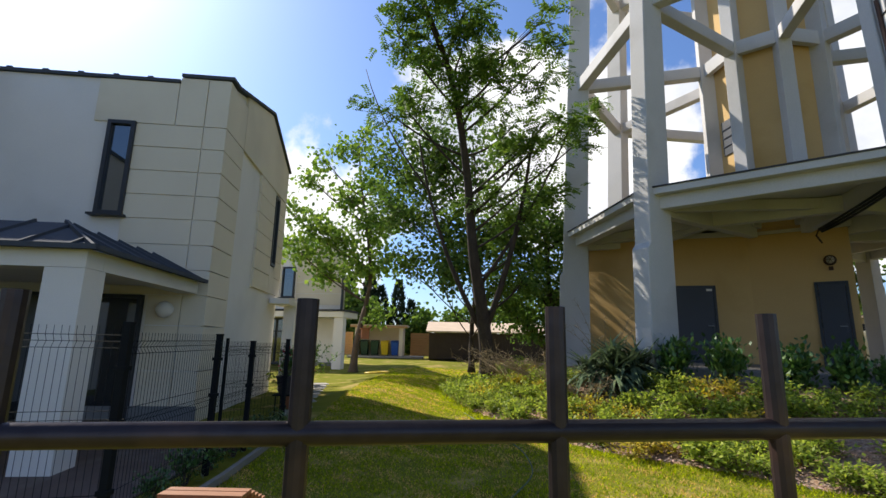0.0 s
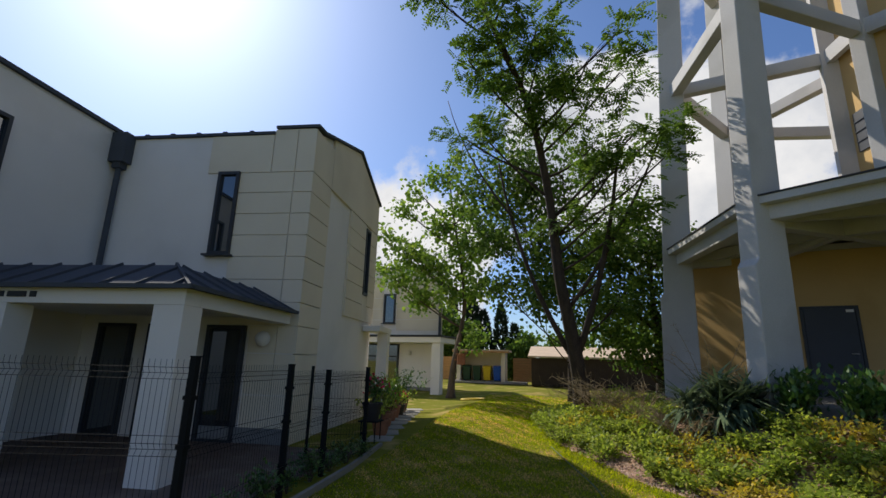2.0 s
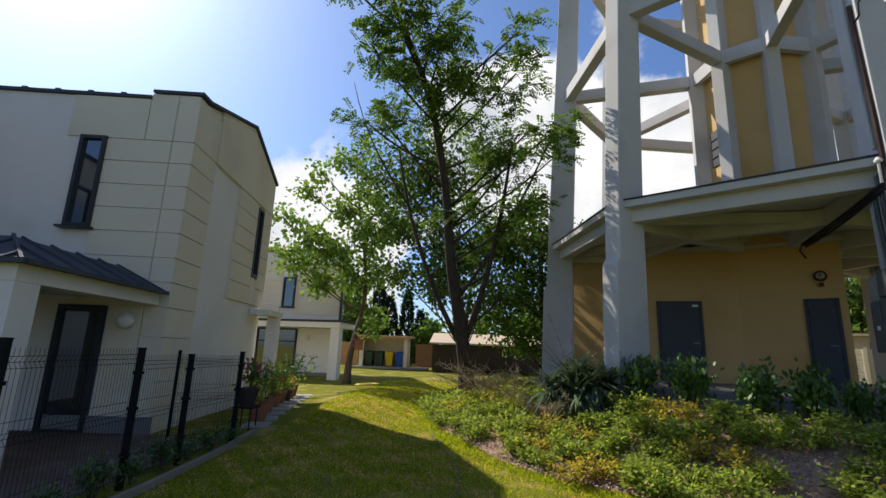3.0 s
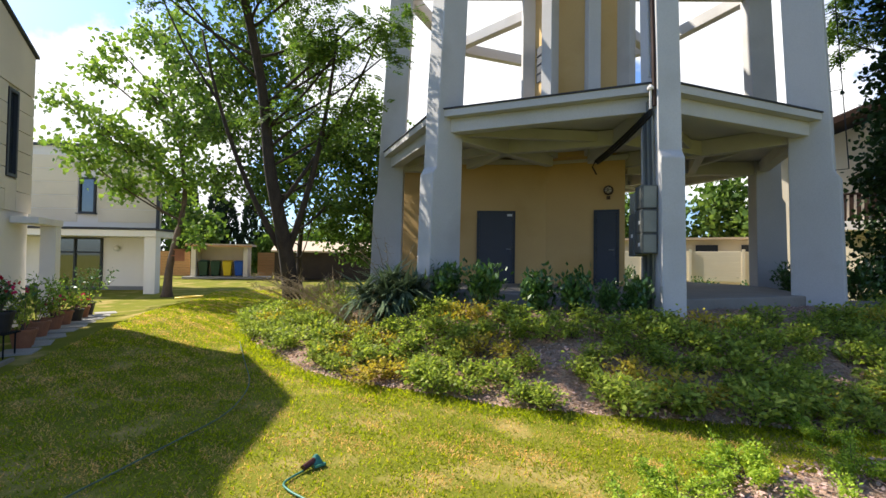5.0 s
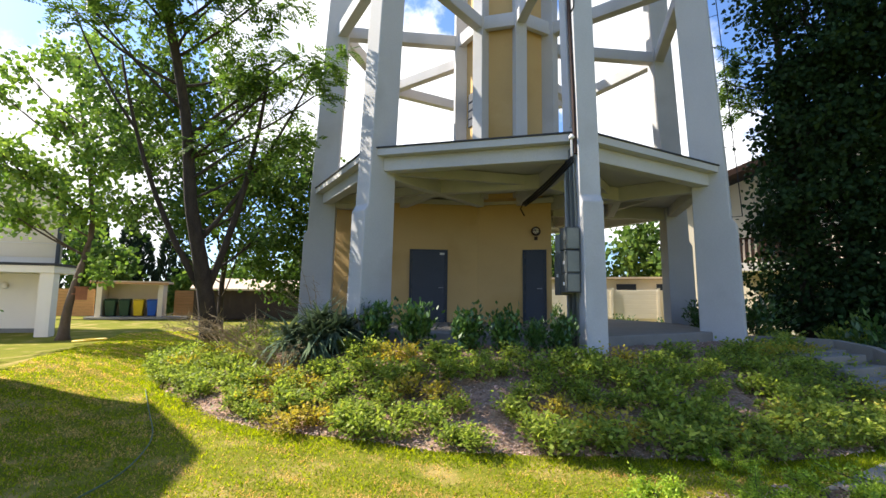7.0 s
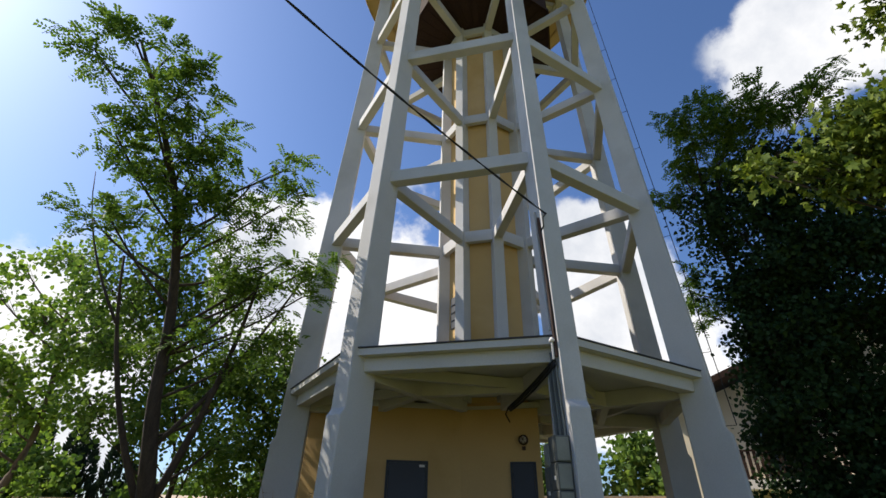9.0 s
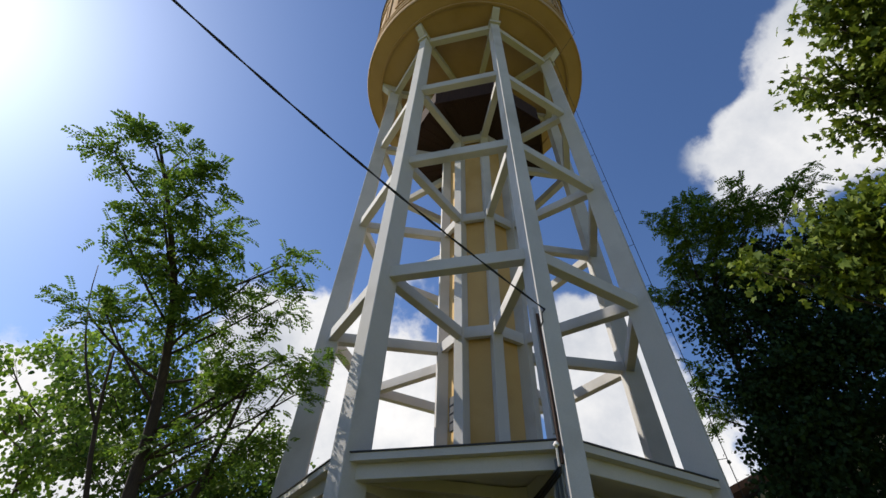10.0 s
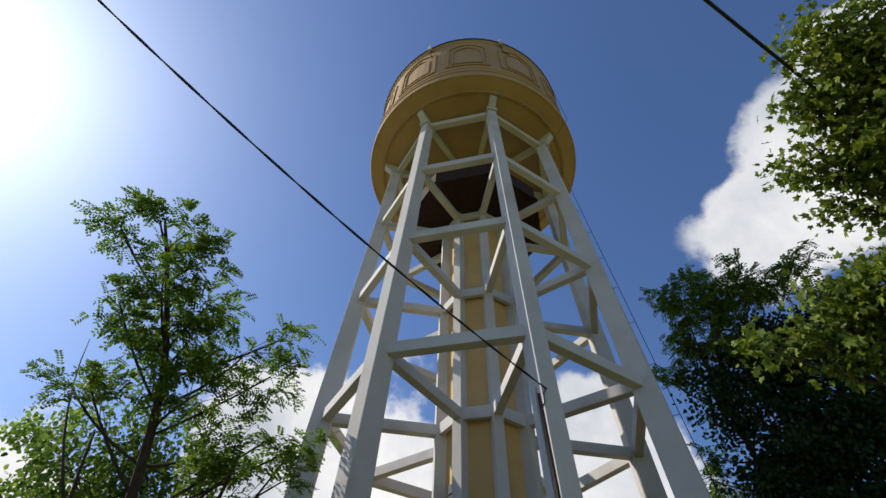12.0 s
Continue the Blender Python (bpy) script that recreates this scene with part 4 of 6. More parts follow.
def tree(name, label, trunk, r0, r1, blobs, clumps, per, leaf_mat, bark_mat, style="frond", size=0.055, length=0.30, spread=1.0, limb_r=0.09, extra=()):
    """A tapered trunk through given points, limbs to each mass of the crown, boughs to each clump, and leaves round the clumps."""
    t = thing(name, label, "tree", at=trunk[0])
    inv = Matrix.Translation(-Vector(trunk[0]))
    wood = Build()
    pts = [Vector(p) for p in trunk]
    fine = []
    for i in range(len(pts) - 1):
        for k in range(4):
            u = k / 4
            a, b, c, d = pts[max(i - 1, 0)], pts[i], pts[i + 1], pts[min(i + 2, len(pts) - 1)]
            fine.append(0.5 * ((2 * b) + (c - a) * u + (2 * a - 5 * b + 4 * c - d) * u * u + (3 * b - a - 3 * c + d) * u ** 3))
    fine.append(pts[-1])
    n = len(fine)
    flare = lambda u: (r0 + (r1 - r0) * u ** 0.8) * (1 + 0.45 * math.exp(-u * n * 0.9))
    wood.tube(fine, flare, 12)
    ob = part("trunk", wood, bark_mat, t, smooth=True)
    ob.matrix_parent_inverse = inv
    tips, outs = [], []
    for c, rad in blobs:
        c, limbs = Vector(c), Build()
        low = [p for p in fine if p.z < c.z - rad * 0.3] or fine[:2]
        src = min(low, key=lambda p: abs(p.z - (c.z - rad * 0.4 - 0.6 * math.hypot(p.x - c.x, p.y - c.y))))
        limb = bezier(src, c, ((rng.normal() * 0.15), rng.normal() * 0.15, -0.12 * (c - src).length), 7)
        limbs.tube(limb, limb_r * min(1, 0.5 + rad / 3), 7, r2=0.02)
        k = max(4, int(clumps * rad ** 2))
        for j in range(k):
            v = Vector(rng.normal(0, 1, 3)).normalized() * rad * (rng.uniform(0.25, 1.0) ** 0.5) * rng.uniform(0.85, 1.15)
            v.z *= 0.8
            tip = c + v
            src2 = limb[int(rng.integers(4, 8))]
            bough = bezier(src2, tip, (0, 0, 0.08 * (tip - src2).length), 3)
            limbs.tube(bough, 0.010, 4, r2=0.004, cap=False)
            tips.append(tip), outs.append((v.normalized() + Vector((0, 0, -0.1))))
            tips.append(bough[2]), outs.append(v.normalized())
        ob = part("limb", limbs, bark_mat, t, smooth=True)
        ob.matrix_parent_inverse = inv
    for line, ra in extra:
        ob = part("limb", Build().tube(line, ra, 9, r2=ra * 0.3), bark_mat, t, smooth=True)
        ob.matrix_parent_inverse = inv
    tips, outs = np.array(tips), np.array(outs)
    if style == "frond":
        v, q = fronds(tips, outs, per, length, size)
    else:
        m = len(tips) * per
        base = np.repeat(tips, per, 0) + rng.normal(0, 0.16 * spread, (m, 3))
        way = np.repeat(outs, per, 0) * 0.6 + rng.normal(0, 0.6, (m, 3)) + np.array([0, 0, -0.35])
        v, q = (palmate if style == "maple" else lobed)(base, way, rng.normal(0, 1, (m, 3)), size * rng.uniform(0.6, 1.25, m))
    crown = new("crown", fast_mesh("crown", v, q, leaf_mat))
    crown.parent, crown.matrix_parent_inverse = t, inv
    return t


LOCUST_TOP = [((-1.45, 9.36, 10.97), 0.72), ((-2.13, 9.46, 10.50), 0.48), ((2.32, 10.20, 9.34), 0.65), ((-0.72, 9.36, 10.85), 0.78), ((-0.15, 9.56, 10.27), 0.84), ((-0.71, 9.65, 9.57), 0.89), ((0.41, 9.98, 9.46), 1.07), ((-1.27, 10.07, 8.88), 0.65), ((0.31, 10.48, 8.52), 1.18), ((1.54, 10.63, 8.76), 0.95), ((2.32, 10.71, 8.52), 0.71), ((-1.80, 12.42, 8.03), 0.71), ((-0.37, 10.75, 8.99), 0.95)]
LOCUST_MIDDLE = [((3.52, 11.68, 7.55), 0.64), ((2.85, 11.33, 7.43), 0.93), ((2.29, 11.53, 6.60), 1.04), ((3.38, 11.87, 6.72), 0.69), ((-1.12, 11.35, 7.55), 0.93), ((1.94, 12.00, 5.42), 1.01), ((0.88, 12.74, 5.42), 0.90), ((0.98, 10.94, 7.79), 1.06), ((1.75, 12.08, 7.31), 0.93), ((3.02, 12.17, 5.66), 0.68)]
LOCUST_LOW = [((2.31, 12.94, 3.42), 0.69), ((1.92, 12.92, 3.96), 0.61)]
tree("locust_tree", "tall leaning locust tree with feathery green leaves", [(1.30, 13.64, 0.31), (1.22, 13.24, 1.31), (1.02, 12.80, 2.59), (0.77, 12.41, 3.96), (0.58, 12.02, 5.89), (0.15, 10.96, 7.91), (-0.65, 9.99, 9.69), (-1.40, 9.37, 11.09)], 0.25, 0.03,
     LOCUST_TOP + LOCUST_MIDDLE + LOCUST_LOW, 9, 8, leaf_locust, bark, "frond", 0.100, 0.37, limb_r=0.05,
     extra=[(bezier((1.15, 13.08, 1.80), (2.30, 11.60, 7.07), (0.35, 0, -0.2), 8), 0.1), (bezier((1.20, 13.12, 1.60), (-0.77, 12.26, 7.07), (-0.5, 0.1, -0.3), 8), 0.085), (bezier((-0.39, 12.10, 5.42), (-2.74, 14.19, 10.39), (-0.4, 0, -0.2), 6), 0.035), (bezier((0.95, 12.70, 3.00), (3.40, 11.77, 7.43), (0.2, 0, -0.4), 8), 0.06)])
tree("broadleaf_tree", "slender young tree with a sparse pale green crown", [(-3.85, 20.9, 0.1), (-3.78, 20.9, 1.3), (-3.5, 20.9, 2.8), (-3.3, 20.9, 4.2), (-3.5, 20.8, 6.2), (-3.9, 20.7, 8.5), (-4.1, 20.6, 10.5)], 0.17, 0.03,
     [((-5.8, 20.0, 6.4), 0.9), ((-6.7, 19.8, 5.6), 0.8), ((-4.7, 20.4, 6.0), 1.0), ((-3.4, 20.8, 6.5), 1.1), ((-4.5, 20.6, 8.0), 0.9), ((-3.2, 20.8, 8.6), 0.9), ((-4.4, 20.5, 10.2), 0.8), ((-2.3, 21, 7.3), 0.9), ((-1.8, 21, 8.9), 0.7),
      ((-5.3, 20.3, 4.7), 0.9), ((-2.7, 21, 5.1), 0.9), ((-3.8, 20.7, 11.2), 0.5), ((-6.3, 20, 8.8), 0.6), ((-7.0, 19.7, 7.2), 0.6), ((-4.1, 20.6, 4.6), 0.9), ((-5.4, 20.1, 9.4), 0.5), ((-2.6, 20.6, 2.6), 0.55)],
     18, 17, leaf_light, bark_light, "broad", 0.165, spread=1.5, limb_r=0.05)
DENSE_FRONT = [((-1.91, 17.70, 6.61), 1.22), ((-0.41, 17.26, 6.14), 1.50), ((1.34, 17.42, 5.66), 1.49), ((2.95, 17.95, 5.97), 1.35), ((-1.52, 17.71, 4.74), 1.03), ((-0.07, 17.85, 4.29), 1.01), ((0.92, 16.48, 4.43), 1.01), ((-0.21, 16.30, 3.84), 0.86), ((1.76, 17.04, 3.55), 0.86), ((0.49, 17.67, 5.05), 1.17)]
# masses of the locust's crown, moved back so that sun reaches the bed
LOCUST_SET_BACK = [((-2.40, 16.77, 8.49), 1.13), ((-0.61, 16.08, 8.82), 1.51), ((1.05, 16.12, 8.17), 1.49), ((-0.14, 16.59, 7.67), 1.18), ((-1.17, 16.25, 7.51), 1.04)]
tree("dense_tree", "dense shady broadleaf tree behind the locust", [(4.3, 18.9, 0.4), (4.3, 18.8, 2.0), (4.2, 18.6, 4.0), (4.1, 18.5, 6.0)], 0.2, 0.06,
     [((4.3, 18.4, 3.6), 1.6), ((3.0, 18.4, 4.2), 1.5), ((5.3, 18.2, 4.2), 1.3), ((4.0, 18.3, 5.8), 1.6), ((2.6, 18.6, 6.2), 1.3), ((5.0, 18.3, 6.0), 1.2), ((3.8, 18.4, 7.4), 1.1), ((2.2, 18.7, 3.2), 1.1), ((4.6, 18.2, 2.2), 1.2), ((3.2, 18.4, 2.3), 1.0)],
     20, 16, leaf_far, bark, "broad", 0.13, spread=1.6)
tree("broadleaf_tree", "leafy low-branched tree behind the locust, with locust masses set back into it", [(1.2, 19.5, 0.3), (1.2, 19.4, 2.2), (1.4, 19.0, 4.2), (1.5, 18.6, 5.6)], 0.12, 0.05,
     DENSE_FRONT + LOCUST_SET_BACK, 18, 14, leaf_far, bark, "broad", 0.13, spread=1.6, limb_r=0.03)
tree("ivy_clad_tree", "tall dark tree wrapped in dense ivy to the ground", [(17.2, 7.6, 0.2), (17.2, 7.6, 4), (17.1, 7.7, 8), (17.0, 7.7, 12)], 0.35, 0.08,
     [((16.4, 8.0, 2.2), 1.6), ((17.6, 6.6, 2.2), 1.8), ((16.4, 7.9, 4.2), 1.7), ((17.6, 6.6, 4.6), 1.9), ((16.4, 7.9, 6.4), 1.7), ((17.6, 6.6, 7.0), 1.9), ((16.5, 7.9, 8.6), 1.8), ((17.6, 6.6, 9.2), 1.9), ((16.2, 8.1, 10.8), 1.7), ((17.6, 6.6, 11.4), 1.9),
      ((17.0, 7.4, 12.6), 1.2), ((18.6, 5.4, 12.2), 1.8), ((18.6, 5.4, 9.5), 1.9), ((18.6, 5.4, 6.5), 1.9), ((18.6, 5.4, 3.5), 1.9), ((17.12, 9.34, 1.36), 1.0), ((17.10, 9.33, 2.71), 1.0), ((16.99, 9.26, 4.07), 1.0), ((16.88, 8.94, 5.55), 1.0), ((16.70, 8.51, 6.94), 1.0), ((16.50, 7.95, 8.20), 1.2)],
     20, 34, leaf_dark, bark, "broad", 0.12, spread=1.3)
tree("locust_tree", "second locust tree, its feathery crown above the ivy", [(16.6, 8.6, 0.2), (16.6, 8.6, 4.0), (16.4, 8.7, 8.0), (16.2, 8.8, 11.0)], 0.2, 0.05,
     [((14.44, 7.38, 13.84), 1.00), ((15.02, 6.42, 13.77), 1.00), ((15.64, 5.44, 13.54), 0.90), ((14.75, 8.54, 12.75), 0.90), ((14.91, 9.49, 11.75), 0.60), ((15.50, 7.38, 12.66), 1.00), ((16.19, 9.80, 9.51), 0.50), ((16.35, 10.13, 8.77), 0.60), ((16.52, 10.29, 8.17), 0.60), ((16.17, 4.52, 13.28), 0.80)],
     16, 9, leaf_locust, bark, "frond", 0.10, 0.36, limb_r=0.05)
MAPLE_UPPER = [((8.27, -0.08, 9.95), 0.45), ((8.51, -0.53, 9.72), 0.60), ((9.13, -0.16, 9.22), 0.60), ((8.65, 0.70, 9.65), 0.30), ((8.97, 0.53, 9.38), 0.42), ((9.19, 0.29, 9.18), 0.40), ((9.10, 1.36, 9.19), 0.36), ((9.41, 1.25, 8.90), 0.42), ((9.82, 1.40, 8.44), 0.34), ((9.62, 0.49, 8.74), 0.50), ((10.04, 0.98, 8.24), 0.45), ((9.03, -0.65, 9.27), 0.90), ((9.80, 0.20, 8.55), 0.90)]
MAPLE_LOWER = [((9.35, 3.64, 6.86), 0.28), ((9.55, 3.23, 6.82), 0.36), ((9.58, 2.61, 7.10), 0.36), ((9.80, 2.69, 6.73), 0.45), ((10.05, 2.56, 6.39), 0.50), ((9.91, 2.02, 6.84), 0.45), ((10.00, 2.95, 6.28), 0.36), ((10.18, 2.12, 6.37), 0.80), ((9.95, 1.67, 6.89), 0.70)]
tree("maple_tree", "maple branches with lobed green and yellowing leaves", [(14.2, -1.6, 0.0), (14.0, -1.4, 3.5), (13.4, -1.0, 6.0), (12.6, -0.6, 8.0), (11.6, -0.3, 9.6)], 0.26, 0.06,
     MAPLE_UPPER + MAPLE_LOWER, 60, 16, leaf_maple, bark, "maple", 0.125, spread=0.9, limb_r=0.03)


def far_tree(x, y, h, r, mat, size=0.28, n=90, label="leafy green tree beyond the garden", base=0.0):
    blobs = [((x + rng.normal() * r * 0.4, y + rng.normal() * r * 0.3, base + h * f), r * s) for f, s in ((0.3, 0.6), (0.45, 0.75), (0.6, 0.7), (0.75, 0.6), (0.9, 0.4))]
    return tree("tree", label, [(x, y, base - 0.2), (x, y, base + h * 0.4), (x, y, base + h * 0.8)], 0.16, 0.04, blobs, 26 / max(1, r * 0.8), 8, mat, bark, "broad", size, spread=2.2, limb_r=0.05)


for x, y, h, r in ((19.8, 23.0, 5.2, 2.0), (22.5, 21.0, 5.6, 2.2), (16.5, 25.5, 5.0, 2.0), (24.5, 17.8, 5.0, 1.8)):
    far_tree(x, y, h, r, leaf_far, base=1.0)
for x, y, h, r in ((-9.5, 42, 6.5, 2.4), (-2.2, 44, 4.2, 2.0), (2.5, 42, 4.4, 2.2), (7.0, 41, 5.0, 2.4), (11, 38, 6, 2.5), (13.8, 33, 9.5, 2.2)):
    far_tree(x, y, h, r, leaf_locust, 0.34)


def cypress(x, y, h, r):
    t = thing("cypress", "dark green conical conifer in the distance", "tree", "conifers", at=(x, y, 0))
    part("trunk", Build().tube([(0, 0, -0.2), (0, 0, h * 0.5)], 0.12, 8), bark, t)
    n = int(900 * h / 6)
    z = rng.uniform(0.05, 1, n) ** 1.2
    rad = r * (1 - z) ** 0.7 * rng.uniform(0.6, 1.1, n)
    a = rng.uniform(0, 2 * math.pi, n)
    base = np.stack([rad * np.cos(a), rad * np.sin(a), z * h], 1)
    way = np.stack([np.cos(a) * 0.6, np.sin(a) * 0.6, np.full(n, 1.0)], 1) + rng.normal(0, 0.2, (n, 3))
    v, q = blades(base, way, rng.normal(0, 1, (n, 3)), rng.uniform(0.35, 0.7, n), rng.uniform(0.15, 0.3, n))
    c = new("crown", fast_mesh("crown", v, q, leaf_cypress))
    c.parent = t


for x, y, h, r in ((-9.0, 45, 7.2, 1.5), (-7.2, 46, 8.2, 1.3), (-6.0, 45, 6.4, 1.4), (-4.4, 46, 7.0, 1.1), (-3.2, 47, 5.2, 1.2), (-11, 46, 8.4, 1.8), (-12.6, 44, 7.4, 1.8)):
    cypress(x, y, h, r)


# low roses of the bed
def shrub_mesh(n_leaf, r, h, size, mat, up=0.4):
    stems = rng.integers(9, 15)
    tips = np.stack([rng.normal(0, r * 0.55, stems), rng.normal(0, r * 0.55, stems), rng.uniform(0.5, 1.0, stems) * h], 1)
    u = rng.uniform(0.30 if h > 0.5 else 0.45, 1.0, n_leaf)
    k = rng.integers(0, stems, n_leaf)
    base = tips[k] * np.stack([u, u, u], 1) + rng.normal(0, size * 0.9, (n_leaf, 3))
    base[:, 2] = np.maximum(base[:, 2], 0.02)
    way = unit(rng.normal(0, 1, (n_leaf, 3)) * np.array([1, 1, 0.5]) + tips[k] * 1.5 + np.array([0, 0, up]))
    side = np.stack([-way[:, 1], way[:, 0], np.zeros(n_leaf)], 1) + rng.normal(0, 0.35, (n_leaf, 3))
    v, q = blades(base, way, side, size * rng.uniform(0.6, 1.3, n_leaf), size * rng.uniform(0.45, 0.65, n_leaf))
    return fast_mesh("foliage", v, q, mat), tips


def stem_mesh(tips, r=0.006, mat=None):
    b = Build()
    for t in tips:
        b.tube([(0, 0, -0.05), (t[0] * 0.4, t[1] * 0.4, t[2] * 0.6), tuple(t)], r, 4, r2=r * 0.5, cap=False)
    return mesh_of("stems", b, mat or bark_light, False, False)


def shrub_kind(name, label, category, n_leaf, r, h, size, mat, group, up=0.4):
    t = thing(name, label, category, group)
    me, tips = shrub_mesh(n_leaf, r, h, size, mat, up)
    f, s = new("foliage", me), new("stem_tangle", stem_mesh(tips))
    f.parent = s.parent = t
    s["kind"] = f["kind"] = "stuff"
    return t


def scatter(kinds, places):
    used = set()
    for x, y, z, s, a in places:
        i = int(rng.integers(len(kinds)))
        m = pose(x, y, z, 0, 0, a)
        if i not in used:
            used.add(i)
            ob = kinds[i]
            ob.matrix_basis = m @ Matrix.Diagonal((s, s, s, 1))
        else:
            ob = copy_thing(kinds[i], m)
            ob.scale = (s, s, s)
    for i, k in enumerate(kinds):
        if i not in used:
            for o in (*k.children_recursive, k):
                bpy.data.objects.remove(o)


def bed_places():
    places, tries = [], 0
    while len(places) < 300 and tries < 9000:
        tries += 1
        a = radians(rng.uniform(-200, -34))
        r = rng.uniform(7.1, bed_edge(a) - 0.05)
        x, y = BC.x + r * math.cos(a), BC.y + r * math.sin(a)
        if noise.noise(Vector((x * 0.9, y * 0.9, 11))) < -0.42 or math.hypot(x - 3.25, y - 9.4) < 0.8:
            continue
        if any((x - p[0]) ** 2 + (y - p[1]) ** 2 < 0.33 ** 2 for p in places):
            continue
        places.append((x, y, ground(x, y) + 0.03, rng.uniform(0.85, 1.35), rng.uniform(0, 360)))
    return places


roses = [shrub_kind("ground_cover_rose", "low ground-cover rose with small green leaves", "shrub", 430, 0.24, 0.22, 0.066, leaf_rose, "roses of the bed") for k in range(5)]
roses += [shrub_kind("ground_cover_rose", "low ground-cover rose with yellowing leaves", "shrub", 380, 0.23, 0.18, 0.062, leaf_rose_yellow, "roses of the bed") for k in range(1)]
scatter(roses, bed_places())

laurels = [shrub_kind("cherry_laurel", "upright cherry laurel bush with glossy dark leaves", "shrub", 760, 0.17, 0.56, 0.100, leaf_laurel, "laurels along the slab", 1.3) for k in range(3)]
scatter(laurels, [(2.15 + 0.955 * (x - 2.15), 0.33 + 0.955 * (y - 0.33), ground(x, y), s, a) for x, y, s, a in ((4.49, 9.39, 1.2, 0), (5.1, 8.7, 1.2, 60), (5.83, 8.09, 1.25, 120), (6.44, 7.7, 1.15, 200), (7.28, 7.31, 1.0, 300), (6.95, 7.5, 0.8, 30))])

background = [shrub_kind("garden_shrub", "leafy garden shrub at the edge of the place", "shrub", 900, 0.75, 1.2, 0.16, leaf_laurel, "shrubs in the background", 0.7) for k in range(2)]
background += [shrub_kind("garden_shrub", "bright green garden shrub in the sun", "shrub", 800, 0.7, 1.0, 0.15, leaf_rose, "shrubs in the background", 0.7)]
scatter(background, [(x, y, ground(x, y), s, a) for x, y, s, a in ((15.2, 18.8, 0.8, 0), (17.3, 16.4, 0.7, 90), (18.9, 15.2, 0.8, 40), (14.4, 8.6, 0.8, 10), (15.2, 7.0, 1.0, 80), (14.9, 6.0, 1.1, 180), (15.9, 5.0, 1.2, 220), (14.0, 9.8, 0.7, 320), (16.8, 4.2, 1.3, 20), (13.4, 21.0, 0.8, 0))])


def yucca(x, y, crowns):
    t = thing("yucca", "clump of yucca with long grey-green sword leaves", "yucca", at=(x, y, ground(x, y)))
    for k, (dx, dy, dz, n) in enumerate(crowns):
        a, e = rng.uniform(0, 2 * math.pi, n), rng.uniform(-0.15, 1.30, n)
        way = np.stack([np.cos(a) * np.cos(e), np.sin(a) * np.cos(e), np.sin(e)], 1)
        ln = rng.uniform(0.55, 0.95, n)
        base = np.array([dx, dy, dz]) + rng.normal(0, 0.03, (n, 3))
        side = np.stack([-np.sin(a), np.cos(a), np.zeros(n)], 1)
        v, q = blades(base, way, side, ln, np.full(n, 0.066), 1.1)
        ob = new("leaf_rosette", fast_mesh("leaf_rosette", v, q, leaf_yucca))
        ob.parent = t
    part("stump", Build().tube([(0, 0, -0.1), (0, 0, 0.25)], 0.08, 8), bark, t)


yucca(3.25, 9.4, [(0, 0, 0.34, 120), (0.36, -0.15, 0.32, 120), (-0.38, 0.05, 0.24, 100), (0.20, 0.30, 0.50, 110), (0.60, 0.05, 0.36, 100), (0.02, -0.32, 0.16, 100), (0.85, 0.25, 0.25, 80)])


def dry_bush(x, y, h, n, lean=(0, 0), wide=0.55):
    t = thing("dry_shrub", "straw-coloured bare twiggy shrub", "shrub", at=(x, y, ground(x, y)))
    for k in range(n):
        a = rng.uniform(0, 2 * math.pi)
        tip = Vector((math.cos(a) * wide * h + lean[0] * rng.uniform(0.3, 1), math.sin(a) * wide * h + lean[1] * rng.uniform(0.3, 1), h * rng.uniform(0.6, 1.1)))
        b = Build()
        line = bezier((0, 0, -0.05), tip, (0, 0, 0.25 * h), 7)
        b.tube(line, 0.010, 5, r2=0.003, cap=False)
        for p in line[3:]:
            for j in range(3):
                b.tube([p, p + Vector(rng.normal(0, 0.09, 3)) + Vector((0, 0, 0.03))], 0.0045, 4, r2=0.0018, cap=False)
        part("twig", b, straw_twig, t)


dry_bush(2.35, 10.9, 0.75, 26, (-0.7, 0.2), 1.4)
dry_bush(1.75, 12.0, 0.85, 24, (-0.6, 0.0), 1.4)
dry_bush(2.75, 9.15, 0.55, 30, (-0.3, -0.1), 1.3)
dry_bush(3.5, 10.3, 1.6, 6, (0.1, 0.0))


